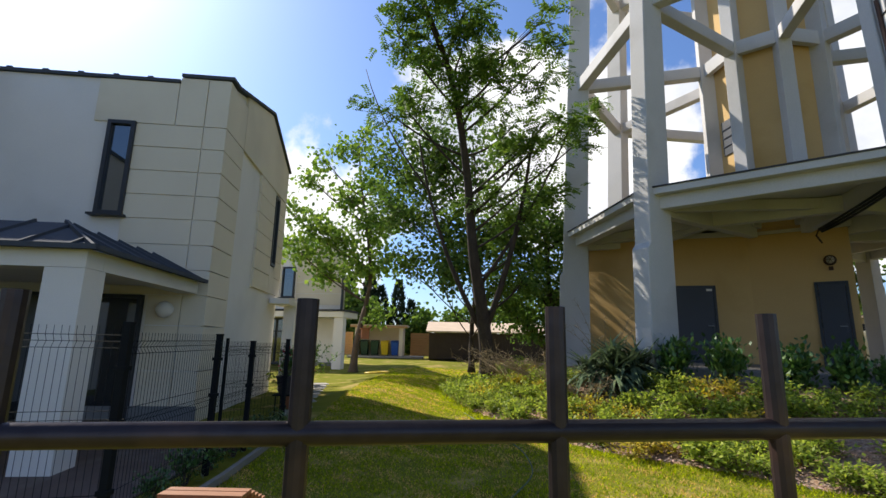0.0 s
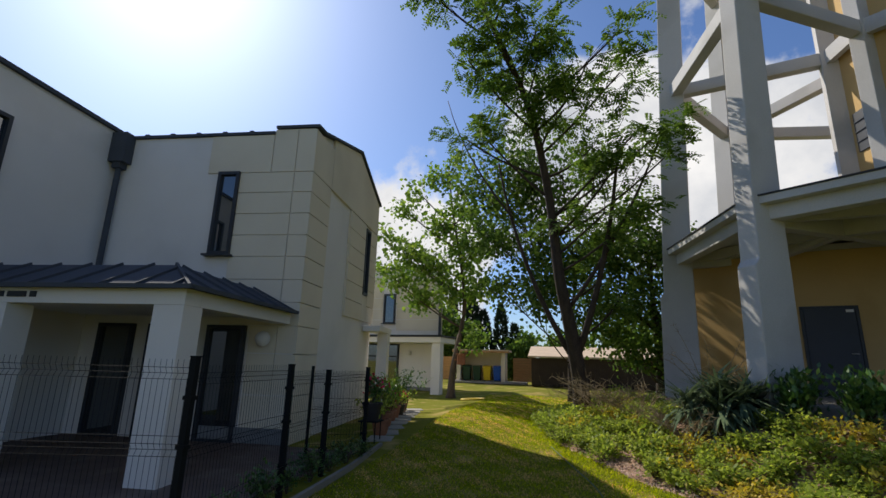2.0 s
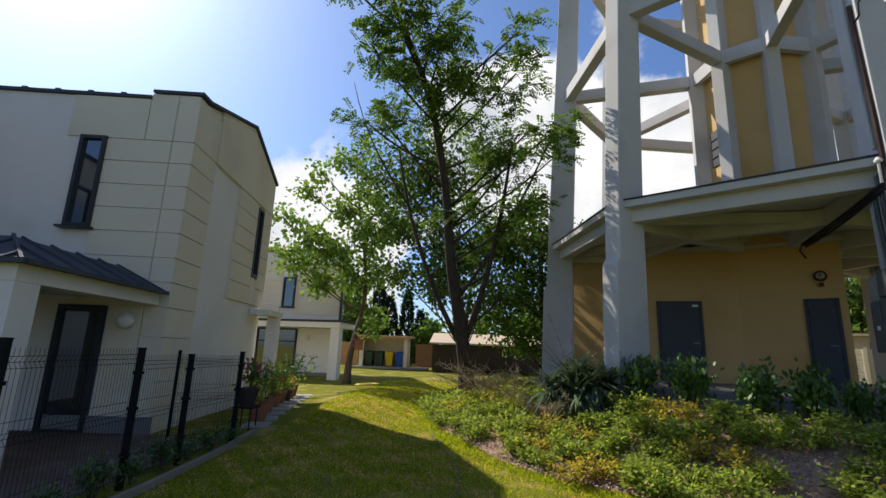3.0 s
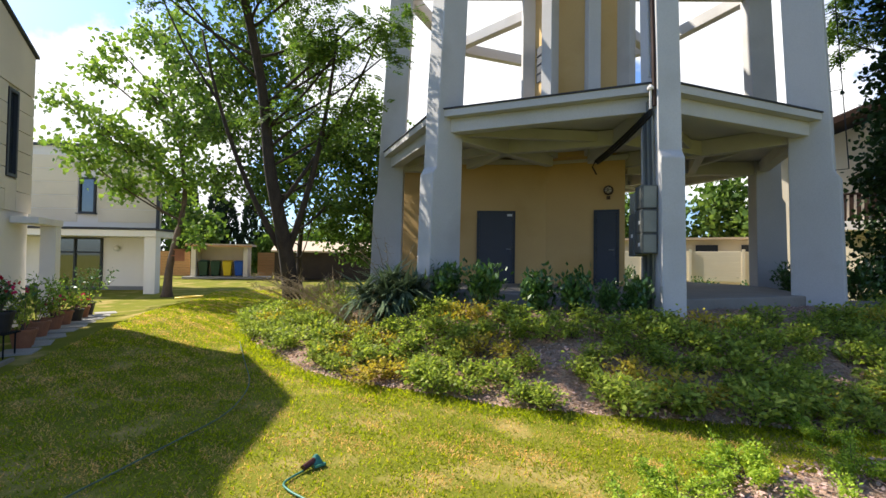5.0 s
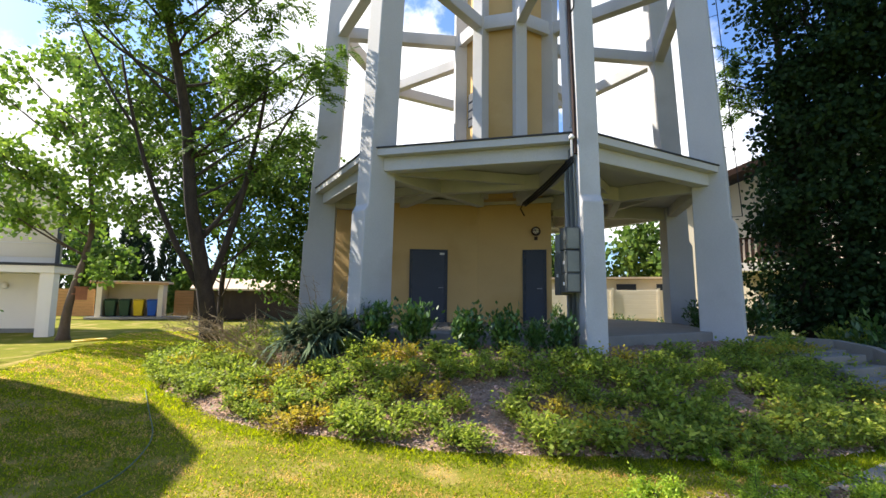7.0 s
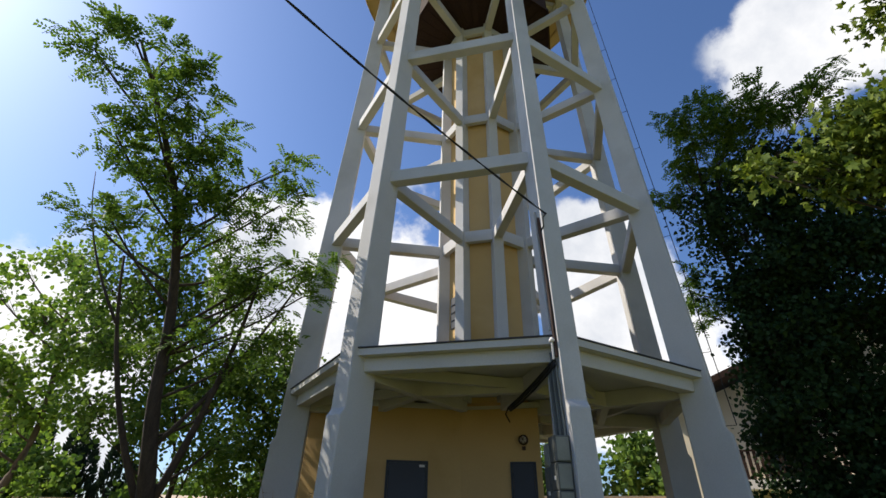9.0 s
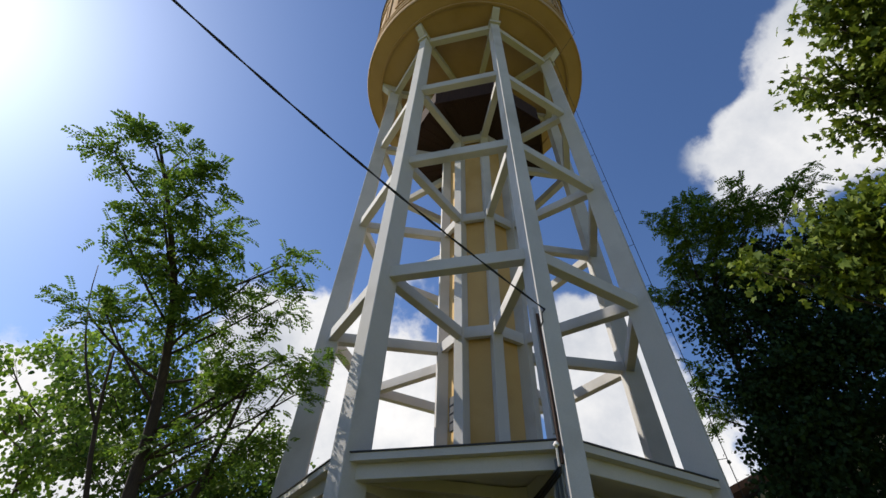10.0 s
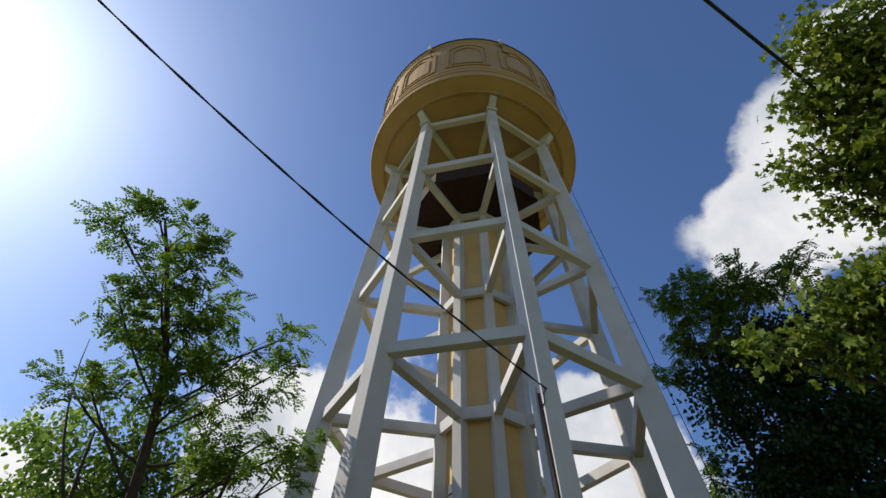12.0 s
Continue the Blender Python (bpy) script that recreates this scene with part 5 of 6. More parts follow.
def pot_plant(x, y, r, h, plant_h, spread, mat, flower=None, pot_mat=None, z=None, label="potted plant with green leaves in a clay pot"):
    z = ground(x, y) if z is None else z
    t = thing("potted_plant", label, "potted plant", "pots along the house", at=(x, y, z))
    pot = part("pot", Build().lathe((0, 0, 0), [(r * 0.7, 0), (r, h), (r * 1.08, h), (r * 1.08, h + 0.04), (r * 0.9, h + 0.04), (r * 0.85, h - 0.02)], 18), pot_mat or terracotta, t)
    n = int(220 * max(0.6, plant_h / 0.6))
    stems = 9
    tips = np.stack([rng.normal(0, spread * 0.5, stems), rng.normal(0, spread * 0.5, stems), h + plant_h * rng.uniform(0.5, 1, stems)], 1)
    k, u = rng.integers(0, stems, n), rng.uniform(0.35, 1, n)[:, None]
    root = np.array([0, 0, h])
    base = root + (tips[k] - root) * u + rng.normal(0, 0.05, (n, 3))
    v, q = blades(base, rng.normal(0, 1, (n, 3)) + np.array([0, 0, 0.3]), rng.normal(0, 1, (n, 3)), rng.uniform(0.06, 0.13, n), rng.uniform(0.03, 0.06, n))
    f = new("foliage", fast_mesh("foliage", v, q, mat))
    f.parent = t
    b = Build()
    for tp in tips:
        b.tube([(0, 0, h - 0.05), tuple(tp)], 0.008, 5, r2=0.004)
    part("stem_tangle", b, bark_light, t)["kind"] = "stuff"
    if flower:
        m = 40
        kk = rng.integers(0, stems, m)
        v, q = blades(tips[kk] + rng.normal(0, 0.05, (m, 3)), rng.normal(0, 1, (m, 3)), rng.normal(0, 1, (m, 3)), np.full(m, 0.07), np.full(m, 0.06))
        fl = new("blossom", fast_mesh("blossom", v, q, flower))
        fl.parent = t
        fl["kind"] = "stuff"


pot_plant(-3.05, 9.55, 0.20, 0.30, 0.55, 0.3, leaf_laurel, red_petal, dark_pot, 0.45, "red flowering pot plant on a stand")
pot_plant(-3.15, 10.4, 0.20, 0.30, 0.75, 0.45, leaf_rose)
pot_plant(-3.45, 11.4, 0.22, 0.32, 0.95, 0.6, leaf_light)
pot_plant(-3.65, 12.4, 0.18, 0.28, 0.5, 0.35, leaf_rose, red_petal)
pot_plant(-3.85, 13.2, 0.22, 0.34, 1.0, 0.55, leaf_light)
pot_plant(-3.95, 14.0, 0.20, 0.30, 0.45, 0.4, leaf_rose, None, dark_pot)
pot_plant(-4.15, 14.8, 0.20, 0.30, 0.35, 0.35, leaf_rose, red_petal)
pot_plant(-4.35, 15.5, 0.24, 0.36, 1.0, 0.5, leaf_laurel, None, dark_pot)
stand = thing("plant_stand", "black metal plant stand beside the fence", "plant stand", at=(-3.05, 9.55, 0))
for sx in (-0.15, 0.15):
    for sy in (-0.15, 0.15):
        part("leg", Build().tube([(sx, sy, 0), (sx, sy, 0.44)], 0.012, 6), fence_black, stand)
part("shelf", Build().box((0, 0, 0.435), (0.4, 0.4, 0.025)), fence_black, stand)

# low evergreens along the fence and the corner planting near the path
hedge = [shrub_kind("low_evergreen", "low dark evergreen shrub along the fence", "shrub", 320, 0.30, 0.38, 0.06, leaf_laurel, "shrubs along the fence", 0.6) for k in range(2)]
scatter(hedge, [(-2.62 - 0.02 * k, 4.6 + k * 0.62, 0.0, 0.8 + 0.25 * (k % 2), 70 * k) for k in range(7)])
sprig = [shrub_kind("spreading_shrub", "bright green spreading shrub with fine leaves", "shrub", 2800, 0.46, 0.27, 0.034, leaf_sprig, "spreading shrubs by the path", 0.5) for k in range(3)]
scatter(sprig, [(x, y, 0.0, s, 50 * k) for k, (x, y, s) in enumerate(((3.95, 2.75, 0.9), (4.6, 3.15, 0.9), (5.4, 3.3, 1.0), (4.7, 2.35, 1.1), (5.5, 2.5, 1.0), (6.3, 3.2, 0.8), (6.2, 2.4, 1.1), (6.9, 2.9, 1.0), (7.4, 2.6, 1.2), (5.3, 1.9, 1.0), (6.9, 3.9, 0.7), (4.3, 1.9, 0.9)))])


# grass blades: green and straw-coloured
def grass():
    n = 460000
    x, y = rng.uniform(-2.4, 9.5, n), 1.2 + 20.8 * rng.uniform(0, 1, n) ** 1.6
    d = np.hypot(x - BC.x, y - BC.y)
    a = np.arctan2(y - BC.y, x - BC.x)
    edge = 9.35 + 0.14 * np.sin(3 * a + 0.6) + 0.10 * np.sin(7 * a) + 0.05 * np.sin(17 * a)
    keep = (d > edge - 0.06) & ~((x > 4.1) & (y < 3.3) & (x < 8) & (rng.uniform(0, 1, n) < 0.85)) & (x > -2.35 - (y - 9).clip(0) * 0.12)
    x, y, d, edge = x[keep], y[keep], d[keep], edge[keep]
    rim = np.exp(-((d - edge - 0.15) / 0.25) ** 2)
    dry = 0.5 + 0.5 * np.sin(x * 3.3 + 1.3 * np.sin(y * 2.7)) * np.sin(y * 4.1 + 1.1 * np.sin(x * 3.1 + 1)) + 0.35 * np.sin(x * 11 + y * 8)
    dryp = np.clip((dry - 0.20) * 1.0, 0.14, 0.80) * (1 - rim)
    isdry = rng.uniform(0, 1, len(x)) < dryp
    z = np.array([ground(p, q) for p, q in zip(x, y)])
    h = rng.uniform(0.030, 0.065, len(x)) * (1 + 0.7 * rim)
    h[isdry] *= 0.75
    base = np.stack([x, y, z - 0.004], 1)
    way = np.stack([rng.normal(0, 1.4, len(x)), rng.normal(0, 1.4, len(x)), np.ones(len(x))], 1)
    side = rng.normal(0, 1, (len(x), 3)) * np.array([1, 1, 0.1])
    for name, sel, mat, lab in (("grass", ~isdry, grass_green, "short green grass of the lawn"), ("dry_grass", isdry, grass_dry, "dry straw-coloured grass in the lawn")):
        b, w, s, hh = base[sel], unit(way[sel]), unit(side[sel]), h[sel]
        wd = (0.0045 + 0.0016 * np.hypot(b[:, 0] - 2, b[:, 1]) / 3)[:, None]
        v = np.stack([b - s * wd, b + s * wd, b + w * hh[:, None]], 1).reshape(-1, 3)
        q = np.arange(len(v)).reshape(-1, 3)
        tagged(new(name, fast_mesh(name, v, q, mat)), lab, "grass", kind="stuff")


grass()


def chips():
    n = 26000
    a = np.radians(rng.uniform(-200, -38, n))
    e = 9.35 + 0.14 * np.sin(3 * a + 0.6) + 0.10 * np.sin(7 * a) + 0.05 * np.sin(17 * a)
    r = 5.6 + (e + 0.05 - 5.6) * np.sqrt(rng.uniform(0, 1, n))
    x, y = BC.x + r * np.cos(a), BC.y + r * np.sin(a)
    m = 5000
    t, k = rng.uniform(0, 2 * math.pi, m), np.sqrt(rng.uniform(0, 1, m))
    x, y = np.concatenate([x, 5.9 + 2.1 * k * np.cos(t)]), np.concatenate([y, 2.3 + 1.15 * k * np.sin(t)])
    z = np.array([ground(p, q) for p, q in zip(x, y)]) + 0.055
    n = len(x)
    way = rng.normal(0, 1, (n, 3)) * np.array([1, 1, 0.35])
    v, q = blades(np.stack([x, y, z], 1), way, rng.normal(0, 1, (n, 3)) * np.array([1, 1, 0.3]), rng.uniform(0.03, 0.075, n), rng.uniform(0.012, 0.03, n), 0.1)
    tagged(new("bark_chips", fast_mesh("bark_chips", v, q, chip_mat)), "scattered brown and grey bark chips", "mulch", kind="stuff")


chip_mat = material("chip", (0.52, 0.38, 0.30), (0.28, 0.18, 0.13), 8, 40, 0.9, 0, per_island=0.6)
chips()

# ---- fences ----
def mesh_panel(parent, p, q, top, foot):
    """Welded-wire panel with folded beads, between two posts."""
    p, q = Vector(p), Vector(q)
    d = (q - p)
    ln = d.length
    d.normalize()
    nrm = Vector((-d.y, d.x, 0))
    b = Build()
    n = int(ln / 0.05)
    beads = (0.08, 0.62, 1.12)
    prof = [(foot, 0.0)]
    for z in beads:
        zz = foot + (top - foot) * z / 1.2 if z < 1.1 else top - 0.10
        prof += [(zz - 0.05, 0.0), (zz, 0.03), (zz + 0.05, 0.0)]
    prof.append((top + 0.02, 0.0))
    for k in range(n + 1):
        o = p + d * (ln * k / n)
        for (z0, e0), (z1, e1) in zip(prof, prof[1:]):
            b.tube([o + nrm * e0 + Vector((0, 0, z0)), o + nrm * e1 + Vector((0, 0, z1))], 0.0024, 3, cap=False)
    for z, e in prof[1:-1]:
        b.tube([p + nrm * e + Vector((0, 0, z)), q + nrm * e + Vector((0, 0, z))], 0.0028, 4, cap=False)
    for z in (foot + 0.3, foot + 0.9):
        b.tube([p + Vector((0, 0, z)), q + Vector((0, 0, z))], 0.0028, 4, cap=False)
    return part("wire_panel", b, fence_black, parent)


def wire_fence():
    f = thing("wire_fence", "black welded-wire panel fence on square posts", "fence")
    posts = [(-9.0, 2.3, 1.60), (-6.6, 2.78, 1.60), (-4.5, 3.25, 1.60), (-2.50, 3.78, 1.58), (-2.62, 5.60, 1.51), (-2.68, 6.76, 1.43), (-2.72, 8.40, 1.46)]
    for k, (x, y, z) in enumerate(posts):
        post = part("post", Build().span((x - 0.03, y - 0.03, -0.2), (x + 0.03, y + 0.03, z + 0.03)), fence_black, f)
        part("post_cap", Build().span((x - 0.034, y - 0.034, z + 0.03), (x + 0.034, y + 0.034, z + 0.045)), fence_black, post)
        for h in (0.35, 0.85, 1.25):
            part("clamp", Build().span((x - 0.045, y - 0.04, h), (x + 0.045, y + 0.04, h + 0.035)), fence_black, post)
    for a, b in zip(posts, posts[1:]):
        mesh_panel(f, (a[0], a[1], 0), (b[0], b[1], 0), (a[2] + b[2]) / 2 - 0.02, 0.05)
    r = thing("wire_fence", "black wire fence return towards the house", "fence")
    part("post", Build().span((-3.60, 7.93, -0.1), (-3.56, 7.97, 1.5)), fence_black, r)
    mesh_panel(r, (-3.58, 7.95, 0), (-2.72, 8.40, 0), 1.42, 0.05)
    e = Build()
    for (x0, y0), (x1, y1) in (((-2.28, 2.6), (-2.34, 5.5)), ((-2.34, 5.5), (-2.46, 7.3)), ((-2.46, 7.3), (-2.72, 9.3))):
        e.beam((x0, y0, 0.0), (x1, y1, 0.0), 0.06, 0.16)
    solid("edging", e, concrete, "pale concrete edging between lawn and fence", "edging", kind="structure")


wire_fence()


def street_railing():
    """Low rail of round bars beside the starting point."""
    f = thing("iron_railing", "dark painted iron railing of round bars", "railing")
    y_at = lambda x: 0.2195 + 0.16 * x
    step = 0.1065
    k0 = -0.1702
    top = 1.5436
    for k in range(-12, 5):
        x = k0 + k * step
        y = y_at(x)
        bar = part("bar", Build().tube([(x, y, 0.1), (x, y, top - 0.002), (x, y, top)], 0.0045, 12), iron, f, smooth=False)
    x0, x1 = k0 - 12.4 * step, k0 + 4.4 * step
    rail = part("rail", Build().tube([(x0, y_at(x0), top - 0.053), (x1, y_at(x1), top - 0.053)], 0.0048, 12), iron, f, smooth=True)
    part("rail", Build().tube([(x0, y_at(x0), 0.2), (x1, y_at(x1), 0.2)], 0.0048, 12), iron, f, smooth=True)
    for x in (x0 + 0.02, x1 - 0.02):
        part("post", Build().tube([(x, y_at(x), -0.2), (x, y_at(x), top - 0.03)], 0.011, 12), iron, f, smooth=True)


street_railing()


def little_house():
    h = thing("wooden_box_house", "small wooden box with a planked brown roof", "garden box", at=(-1.08, 2.30, 0.03))
    wood = material("roof_planks", (0.36, 0.15, 0.06), (0.24, 0.095, 0.04), 4, 40, 0.6, 0.3, stretch=(0.6, 6, 1))
    part("body", Build().box((0, 0, 0.35), (0.30, 0.34, 0.70)), wood, h)
    for k in range(5):
        part("plank", Build().beam((-0.19, -0.24 + k * 0.062, 0.70 + k * 0.022), (0.19, -0.24 + k * 0.062, 0.70 + k * 0.022), 0.058, 0.02), wood, h)
    for k in range(5):
        part("plank", Build().beam((-0.19, 0.26 - k * 0.048, 0.70 + k * 0.022), (0.19, 0.26 - k * 0.048, 0.70 + k * 0.022), 0.044, 0.02), wood, h)


little_house()

# ---- cables and boxes of the tower ----
grey_box = material("grey_box", (0.11, 0.115, 0.105), (0.08, 0.085, 0.078), 4, 60, 0.55, 0.1)
pale_box = material("pale_box", (0.26, 0.26, 0.22), (0.20, 0.20, 0.17), 4, 60, 0.55, 0.1)


def meter_boxes():
    a = leg_turn(3)
    rad, tan = Vector((math.cos(a), math.sin(a), 0)), Vector((-math.sin(a), math.cos(a), 0))
    m = Matrix.Rotation(a, 3, "Z")
    g = thing("meter_boxes", "stack of grey electric meter boxes on a tower leg", "meter box")

    def p(r, s, z):
        return TC + (rad * r + tan * s) * WIDE + Vector((0, 0, LIFT + z * HIGH))

    for k, (r, s, z, w, d, h, mat) in enumerate(((5.98, -0.36, 2.92, 0.30, 0.26, 0.40, grey_box), (5.98, -0.36, 2.48, 0.30, 0.26, 0.40, grey_box), (5.98, -0.36, 2.08, 0.30, 0.26, 0.34, grey_box), (5.68, -0.36, 2.85, 0.22, 0.26, 0.36, pale_box), (5.68, -0.36, 2.25, 0.24, 0.28, 0.75, grey_box))):
        body = part("box", Build().box(p(r, s, z), (w, d, h), m=m), mat, g, bevel=0.012)
        part("cover", Build().box(p(r + w / 2 + 0.008, s, z), (0.014, d - 0.05, h - 0.05), m=m), pale_box, body)
        part("cover", Build().box(p(r, s - d / 2 - 0.008, z), (w - 0.05, 0.014, h - 0.06), m=m), mat, body)
        if k in (1, 2, 4):
            part("sticker", Build().box(p(r + 0.05, s - d / 2 - 0.017, z - 0.02), (0.08, 0.004, 0.06), m=m), render_white, body, "small white sticker")
    c = thing("leg_conduits", "grey conduits and black cables strapped to a tower leg", "cable")
    for k in range(5):
        r = 5.62 + 0.10 * k
        part("conduit", Build().tube([p(r, -0.245, 0.8), p(r, -0.245, 3.2), p(r - 0.04, -0.25, 4.1), p(r - 0.06, -0.26, 4.75)], 0.02 + 0.006 * (k % 2), 8), grey_box if k % 2 else pale_box, c, smooth=True)
    part("riser", Build().tube([p(6.02, -0.24, 4.6), p(5.98, -0.24, 5.6), p(5.80, -0.24, 8.0)], 0.035, 8), rust_pipe, c, "brown riser pipe")
    part("riser", Build().tube([p(5.84, -0.25, 5.2), p(5.62, -0.25, 8.3)], 0.028, 8), tower_white, c, "white conduit")
    part("insulator", Build().tube([p(6.0, -0.30, 4.55), p(6.0, -0.30, 4.9)], 0.022, 8).lathe(tuple(p(6.0, -0.30, 4.9)), [(0.05, 0), (0.06, 0.03), (0.02, 0.09)], 12), render_white, c, "white porcelain insulator")
    s = thing("sagging_cable", "thick dark cable sagging from the leg to the room", "cable")
    end = Vector((8.26, 10.03, 4.12))
    for k in range(3):
        pts = bezier(p(6.0, -0.28, 4.55 - 0.05 * k), end + Vector((0.03 * k, 0, -0.03 * k)), (0, 0, -0.06 - 0.03 * k), 10)
        part("strand", Build().tube(pts, 0.024, 8), rubber_black, s, smooth=True)
    part("tail", Build().tube([end, end + Vector((-0.08, 0, -0.15)), end + Vector((0.03, 0, -0.32))], 0.02, 6), rust_pipe, s, smooth=True)
    # overhead twisted cable
    hook = p(5.95, -0.1, 8.05)
    far = Vector((2.2, 0.33, 1.78)) + Vector((-0.360, 0.398, 0.825)) * 10.0
    far = far + (far - hook) * 0.6
    o = thing("overhead_cable", "twisted black overhead cable tied to the tower", "cable")
    line = bezier(far, hook, (0.20, 0, -1.3), 60)
    for ph in (0, math.pi):
        tw = [q + Vector((0.018 * math.cos(i * 0.9 + ph), 0, 0.018 * math.sin(i * 0.9 + ph))) for i, q in enumerate(line)]
        part("strand", Build().tube(tw, 0.014, 6), rubber_black, o, smooth=True)
    part("loop", Build().tube([hook, hook + Vector((-0.12, -0.03, -0.15)), hook + Vector((-0.1, 0, -0.35)), p(5.8, -0.24, 7.6)], 0.016, 6), rubber_black, o, smooth=True)
    # second cable, into the maple
    w = thing("overhead_cable", "thick black overhead cable passing through the trees", "cable")
    e0 = Vector((2.2, 0.33, 1.78)) + Vector((0.449, -0.032, 0.893)) * 8
    e1 = Vector((2.2, 0.33, 1.78)) + Vector((0.673, 0.0, 0.739)) * 11
    part("strand", Build().tube(bezier(e0 + (e0 - e1) * 0.8, e1 + (e1 - e0) * 1.5, (0, 0, -0.1), 16), 0.028, 8), rubber_black, w, smooth=True)
    # lightning conductor on the outer side of leg four
    a4 = leg_turn(4)
    rad4 = Vector((math.cos(a4), math.sin(a4), 0))
    lc = thing("lightning_conductor", "thin wire on brackets along a tower leg", "wire")
    z0, z1 = 3.8, 26.4
    q0, q1 = TC + rad4 * (6.36 * WIDE) + Vector((0, 0, LIFT + z0 * HIGH)), TC + rad4 * (5.10 * WIDE) + Vector((0, 0, LIFT + z1 * HIGH))
    part("wire", Build().tube([q0, q1, TC + rad4 * (6.52 * WIDE) + Vector((0, 0, LIFT + 28 * HIGH)), TC + rad4 * (6.4 * WIDE) + Vector((0, 0, LIFT + 35 * HIGH))], 0.012, 6), rubber_black, lc)
    for k in range(14):
        q = q0.lerp(q1, k / 13)
        part("clip", Build().tube([q, q - rad4 * 0.22], 0.008, 5), rubber_black, lc)


meter_boxes()


# ---- hoses, kerb, steps ----
def hose(name, label, pts, r, mat, lift=0.02):
    fine = []
    pts = [Vector((x, y, ground(x, y) + lift)) for x, y in pts]
    for i in range(len(pts) - 1):
        a, b, c, d = pts[max(i - 1, 0)], pts[i], pts[i + 1], pts[min(i + 2, len(pts) - 1)]
        for k in range(6):
            u = k / 6
            fine.append(0.5 * ((2 * b) + (c - a) * u + (2 * a - 5 * b + 4 * c - d) * u * u + (3 * b - a - 3 * c + d) * u ** 3))
    fine.append(pts[-1])
    t = thing(name, label, "hose")
    part("tube", Build().tube(fine, r, 8), mat, t, smooth=True)
    return t


hose_green = material("hose_green", (0.10, 0.14, 0.085), (0.07, 0.10, 0.06), 5, 60, 0.5, 0.1)
hose_teal = material("hose_teal", (0.05, 0.22, 0.16), (0.035, 0.16, 0.12), 5, 60, 0.45, 0.1)
hose_yellow = material("hose_yellow", (0.75, 0.52, 0.03), (0.62, 0.42, 0.02), 5, 60, 0.45, 0.1)
hose("garden_hose", "dull green garden hose lying across the lawn", [(-0.6, 3.0), (0.22, 3.98), (0.40, 4.3), (0.74, 5.04), (1.06, 5.8), (1.15, 6.6), (1.10, 7.35), (0.85, 8.6), (0.49, 10.4)], 0.008, hose_green, 0.035)
t = hose("sprinkler_hose", "teal hose with a sprinkler connector on the grass", [(0.6, 3.2), (1.44, 3.35), (1.76, 3.41), (1.96, 3.51), (2.01, 3.73), (1.86, 3.95), (1.81, 4.1), (1.95, 4.28)], 0.009, hose_teal)
part("connector", Build().tube([(1.94, 4.27, 0.04), (2.03, 4.37, 0.06)], 0.026, 10), material("connector_red", (0.06, 0.015, 0.012), rough=0.4, bump=0.05), t, "dark red connector")
part("sprinkler", Build().lathe((2.04, 4.38, 0.01), [(0.05, 0), (0.055, 0.03), (0.03, 0.07), (0.012, 0.09)], 14).box((2.07, 4.33, 0.03), (0.10, 0.03, 0.02), 30), hose_teal, t, "teal sprinkler head")
ring = []
for k in range(40):
    aa, rr = k * 0.62, 0.42 + 0.04 * math.sin(k * 1.7)
    ring.append((-2.55 + rr * math.cos(aa), 18.9 + rr * 0.8 * math.sin(aa)))
hose("coiled_hose", "coiled yellow garden hose on the grass", ring, 0.028, hose_yellow, 0.12)


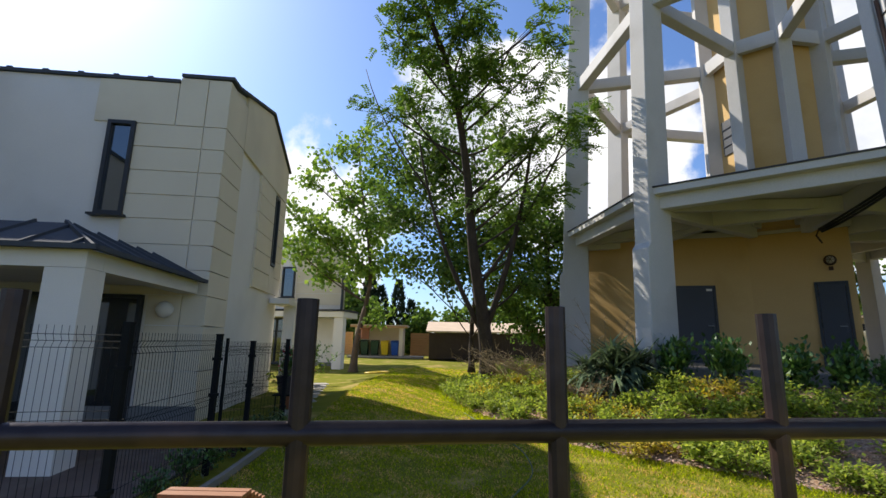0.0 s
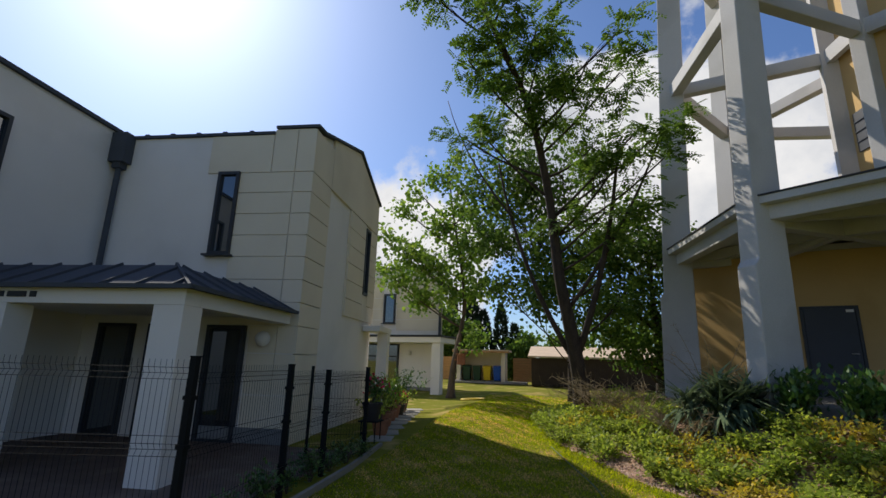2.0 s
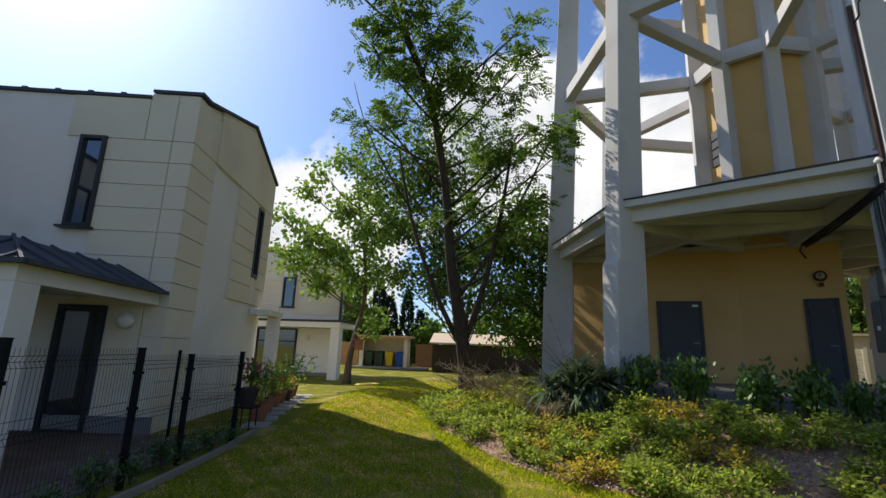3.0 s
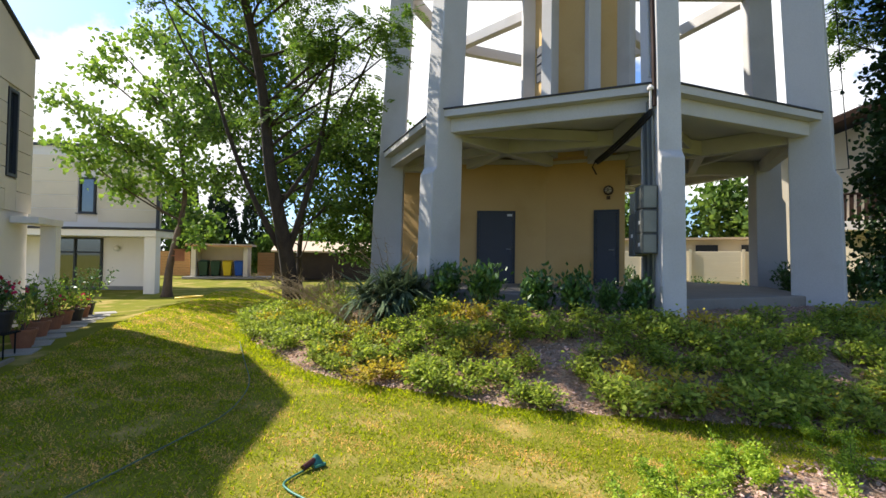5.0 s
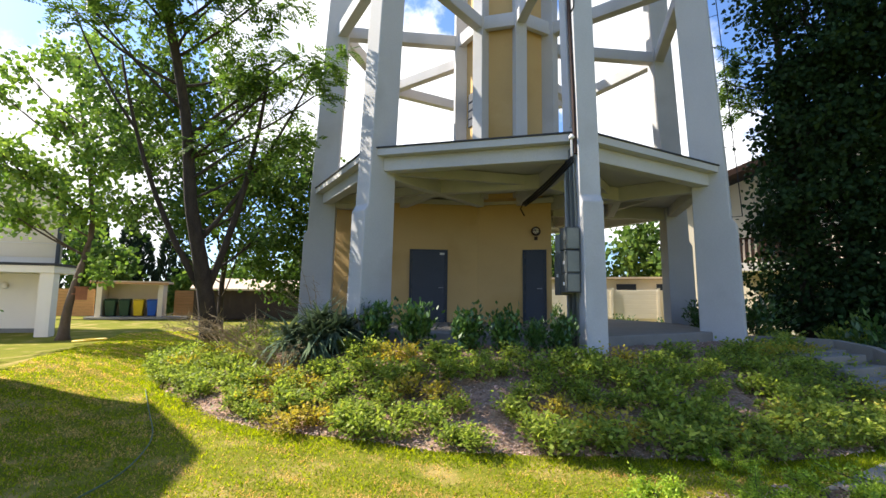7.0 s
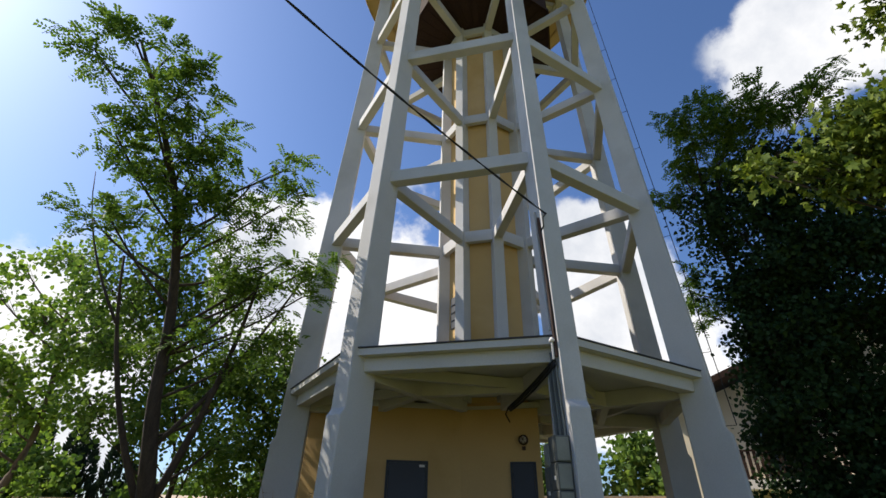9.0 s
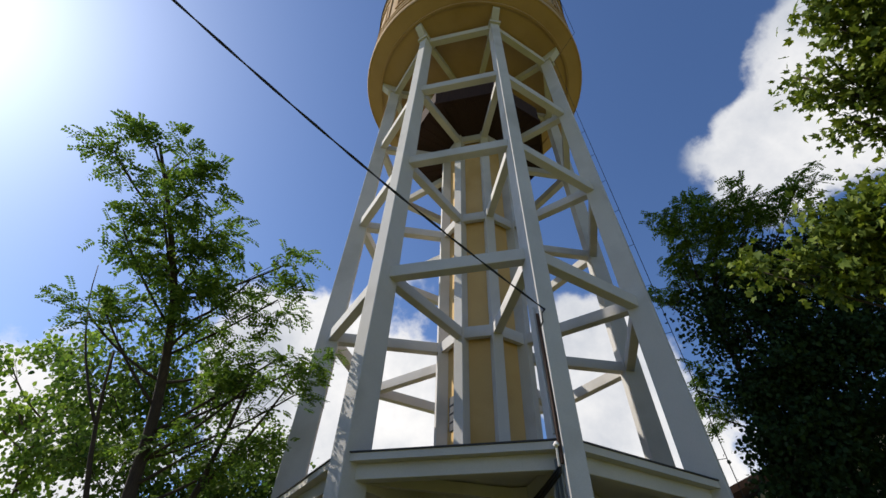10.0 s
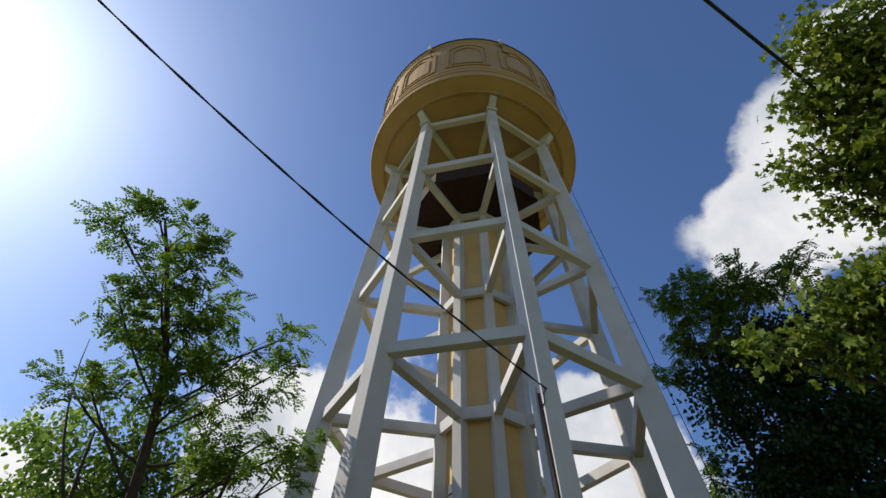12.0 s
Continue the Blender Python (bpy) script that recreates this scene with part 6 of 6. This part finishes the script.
def kerb_and_steps():
    b = Build()
    pts = [(12.1, 7.65, 1.02), (13.1, 7.1, 1.02), (13.5, 6.3, 1.0), (13.4, 5.6, 0.92), (13.2, 5.2, 0.80), (13.1, 4.7, 0.56), (13.1, 4.1, 0.30), (13.2, 3.5, 0.12)]
    for p, q in zip(pts, pts[1:]):
        b.extrude([(p[0] - 0.12, p[1], p[2] - 0.8), (p[0] + 0.12, p[1], p[2] - 0.8), (p[0] + 0.12, p[1], p[2]), (p[0] - 0.12, p[1], p[2])], Vector(q) - Vector(p))
    solid("kerb_wall", b, concrete, "low curving concrete kerb wall beside the steps", "kerb", kind="structure")
    s = thing("garden_steps", "worn concrete garden steps up to the tower", "steps", kind="structure")
    for k in range(5):
        part("step", Build().span((11.6, 5.55 - k * 0.36, -0.1), (12.97, 5.93 - k * 0.36, 0.80 - k * 0.16)), concrete, s, bevel=0.02)
    solid("landing", Build().prism([(11.4, 5.935), (13.1, 5.935), (13.35, 6.4), (13.0, 7.1), (11.9, 7.8), (10.2, 7.4)], 0.3, 0.84), concrete, "pale concrete landing at the foot of the tower", "landing", kind="structure")


kerb_and_steps()


def corner_patch():
    b = Build()
    n, rings = 40, 8
    b.v.append((5.9, 2.3, 0.05))
    for k in range(1, rings + 1):
        for i in range(n):
            a = 2 * math.pi * i / n
            r = k / rings * (1 + 0.07 * math.sin(3 * a) + 0.05 * math.sin(8 * a + 1))
            x, y = 5.9 + 2.1 * r * math.cos(a), 2.3 + 1.15 * r * math.sin(a)
            b.v.append((x, y, (0.03 + 0.02 * noise.noise(Vector((x * 4, y * 4, 1)))) if k < rings else -0.01))
    for i in range(n):
        b.f.append((0, 1 + i, 1 + (i + 1) % n))
        for k in range(rings - 1):
            o = 1 + k * n
            b.f.append((o + i, o + n + i, o + n + (i + 1) % n, o + (i + 1) % n))
    tagged(new("mulch_patch", mesh_of("mulch_patch", b, mulch, True)), "bark mulch patch under spreading shrubs", "flower bed", kind="structure")
    p = Build().prism([(6.6, 2.98), (7.2, 3.2), (8.6, 3.4), (10.5, 3.6), (13.0, 3.9), (13.1, 3.5), (10.5, 3.25), (8.6, 3.02), (7.3, 2.8)], -0.05, 0.02)
    solid("garden_path", p, concrete, "pale stone garden path in the grass", "path", kind="structure")


corner_patch()
# stepping slabs beside the pots
for k in range(9):
    x, y = -2.95 - 0.13 * k, 9.9 + 0.75 * k
    solid("stone_slab", Build().box((x, y, ground(x, y) + 0.0), (0.5, 0.55, 0.07), 12 + 7 * (k % 3)), paving, "pale stepping slab along the house", "paving slab", "slabs along the house")
# nesting box on the slender tree
nb = thing("nesting_box", "orange-brown wooden nesting box on the trunk", "nesting box", at=(-3.38, 20.7, 1.75))
part("box", Build().box((0, 0, 0), (0.34, 0.30, 0.42), 15), terracotta, nb)
part("lid", Build().box((0, 0, 0.24), (0.44, 0.40, 0.04), 15), terracotta, nb)
part("strap", Build().tube([(-0.35, 0.1, 0.0), (0, 0, 0.0)], 0.02, 6), terracotta, nb)
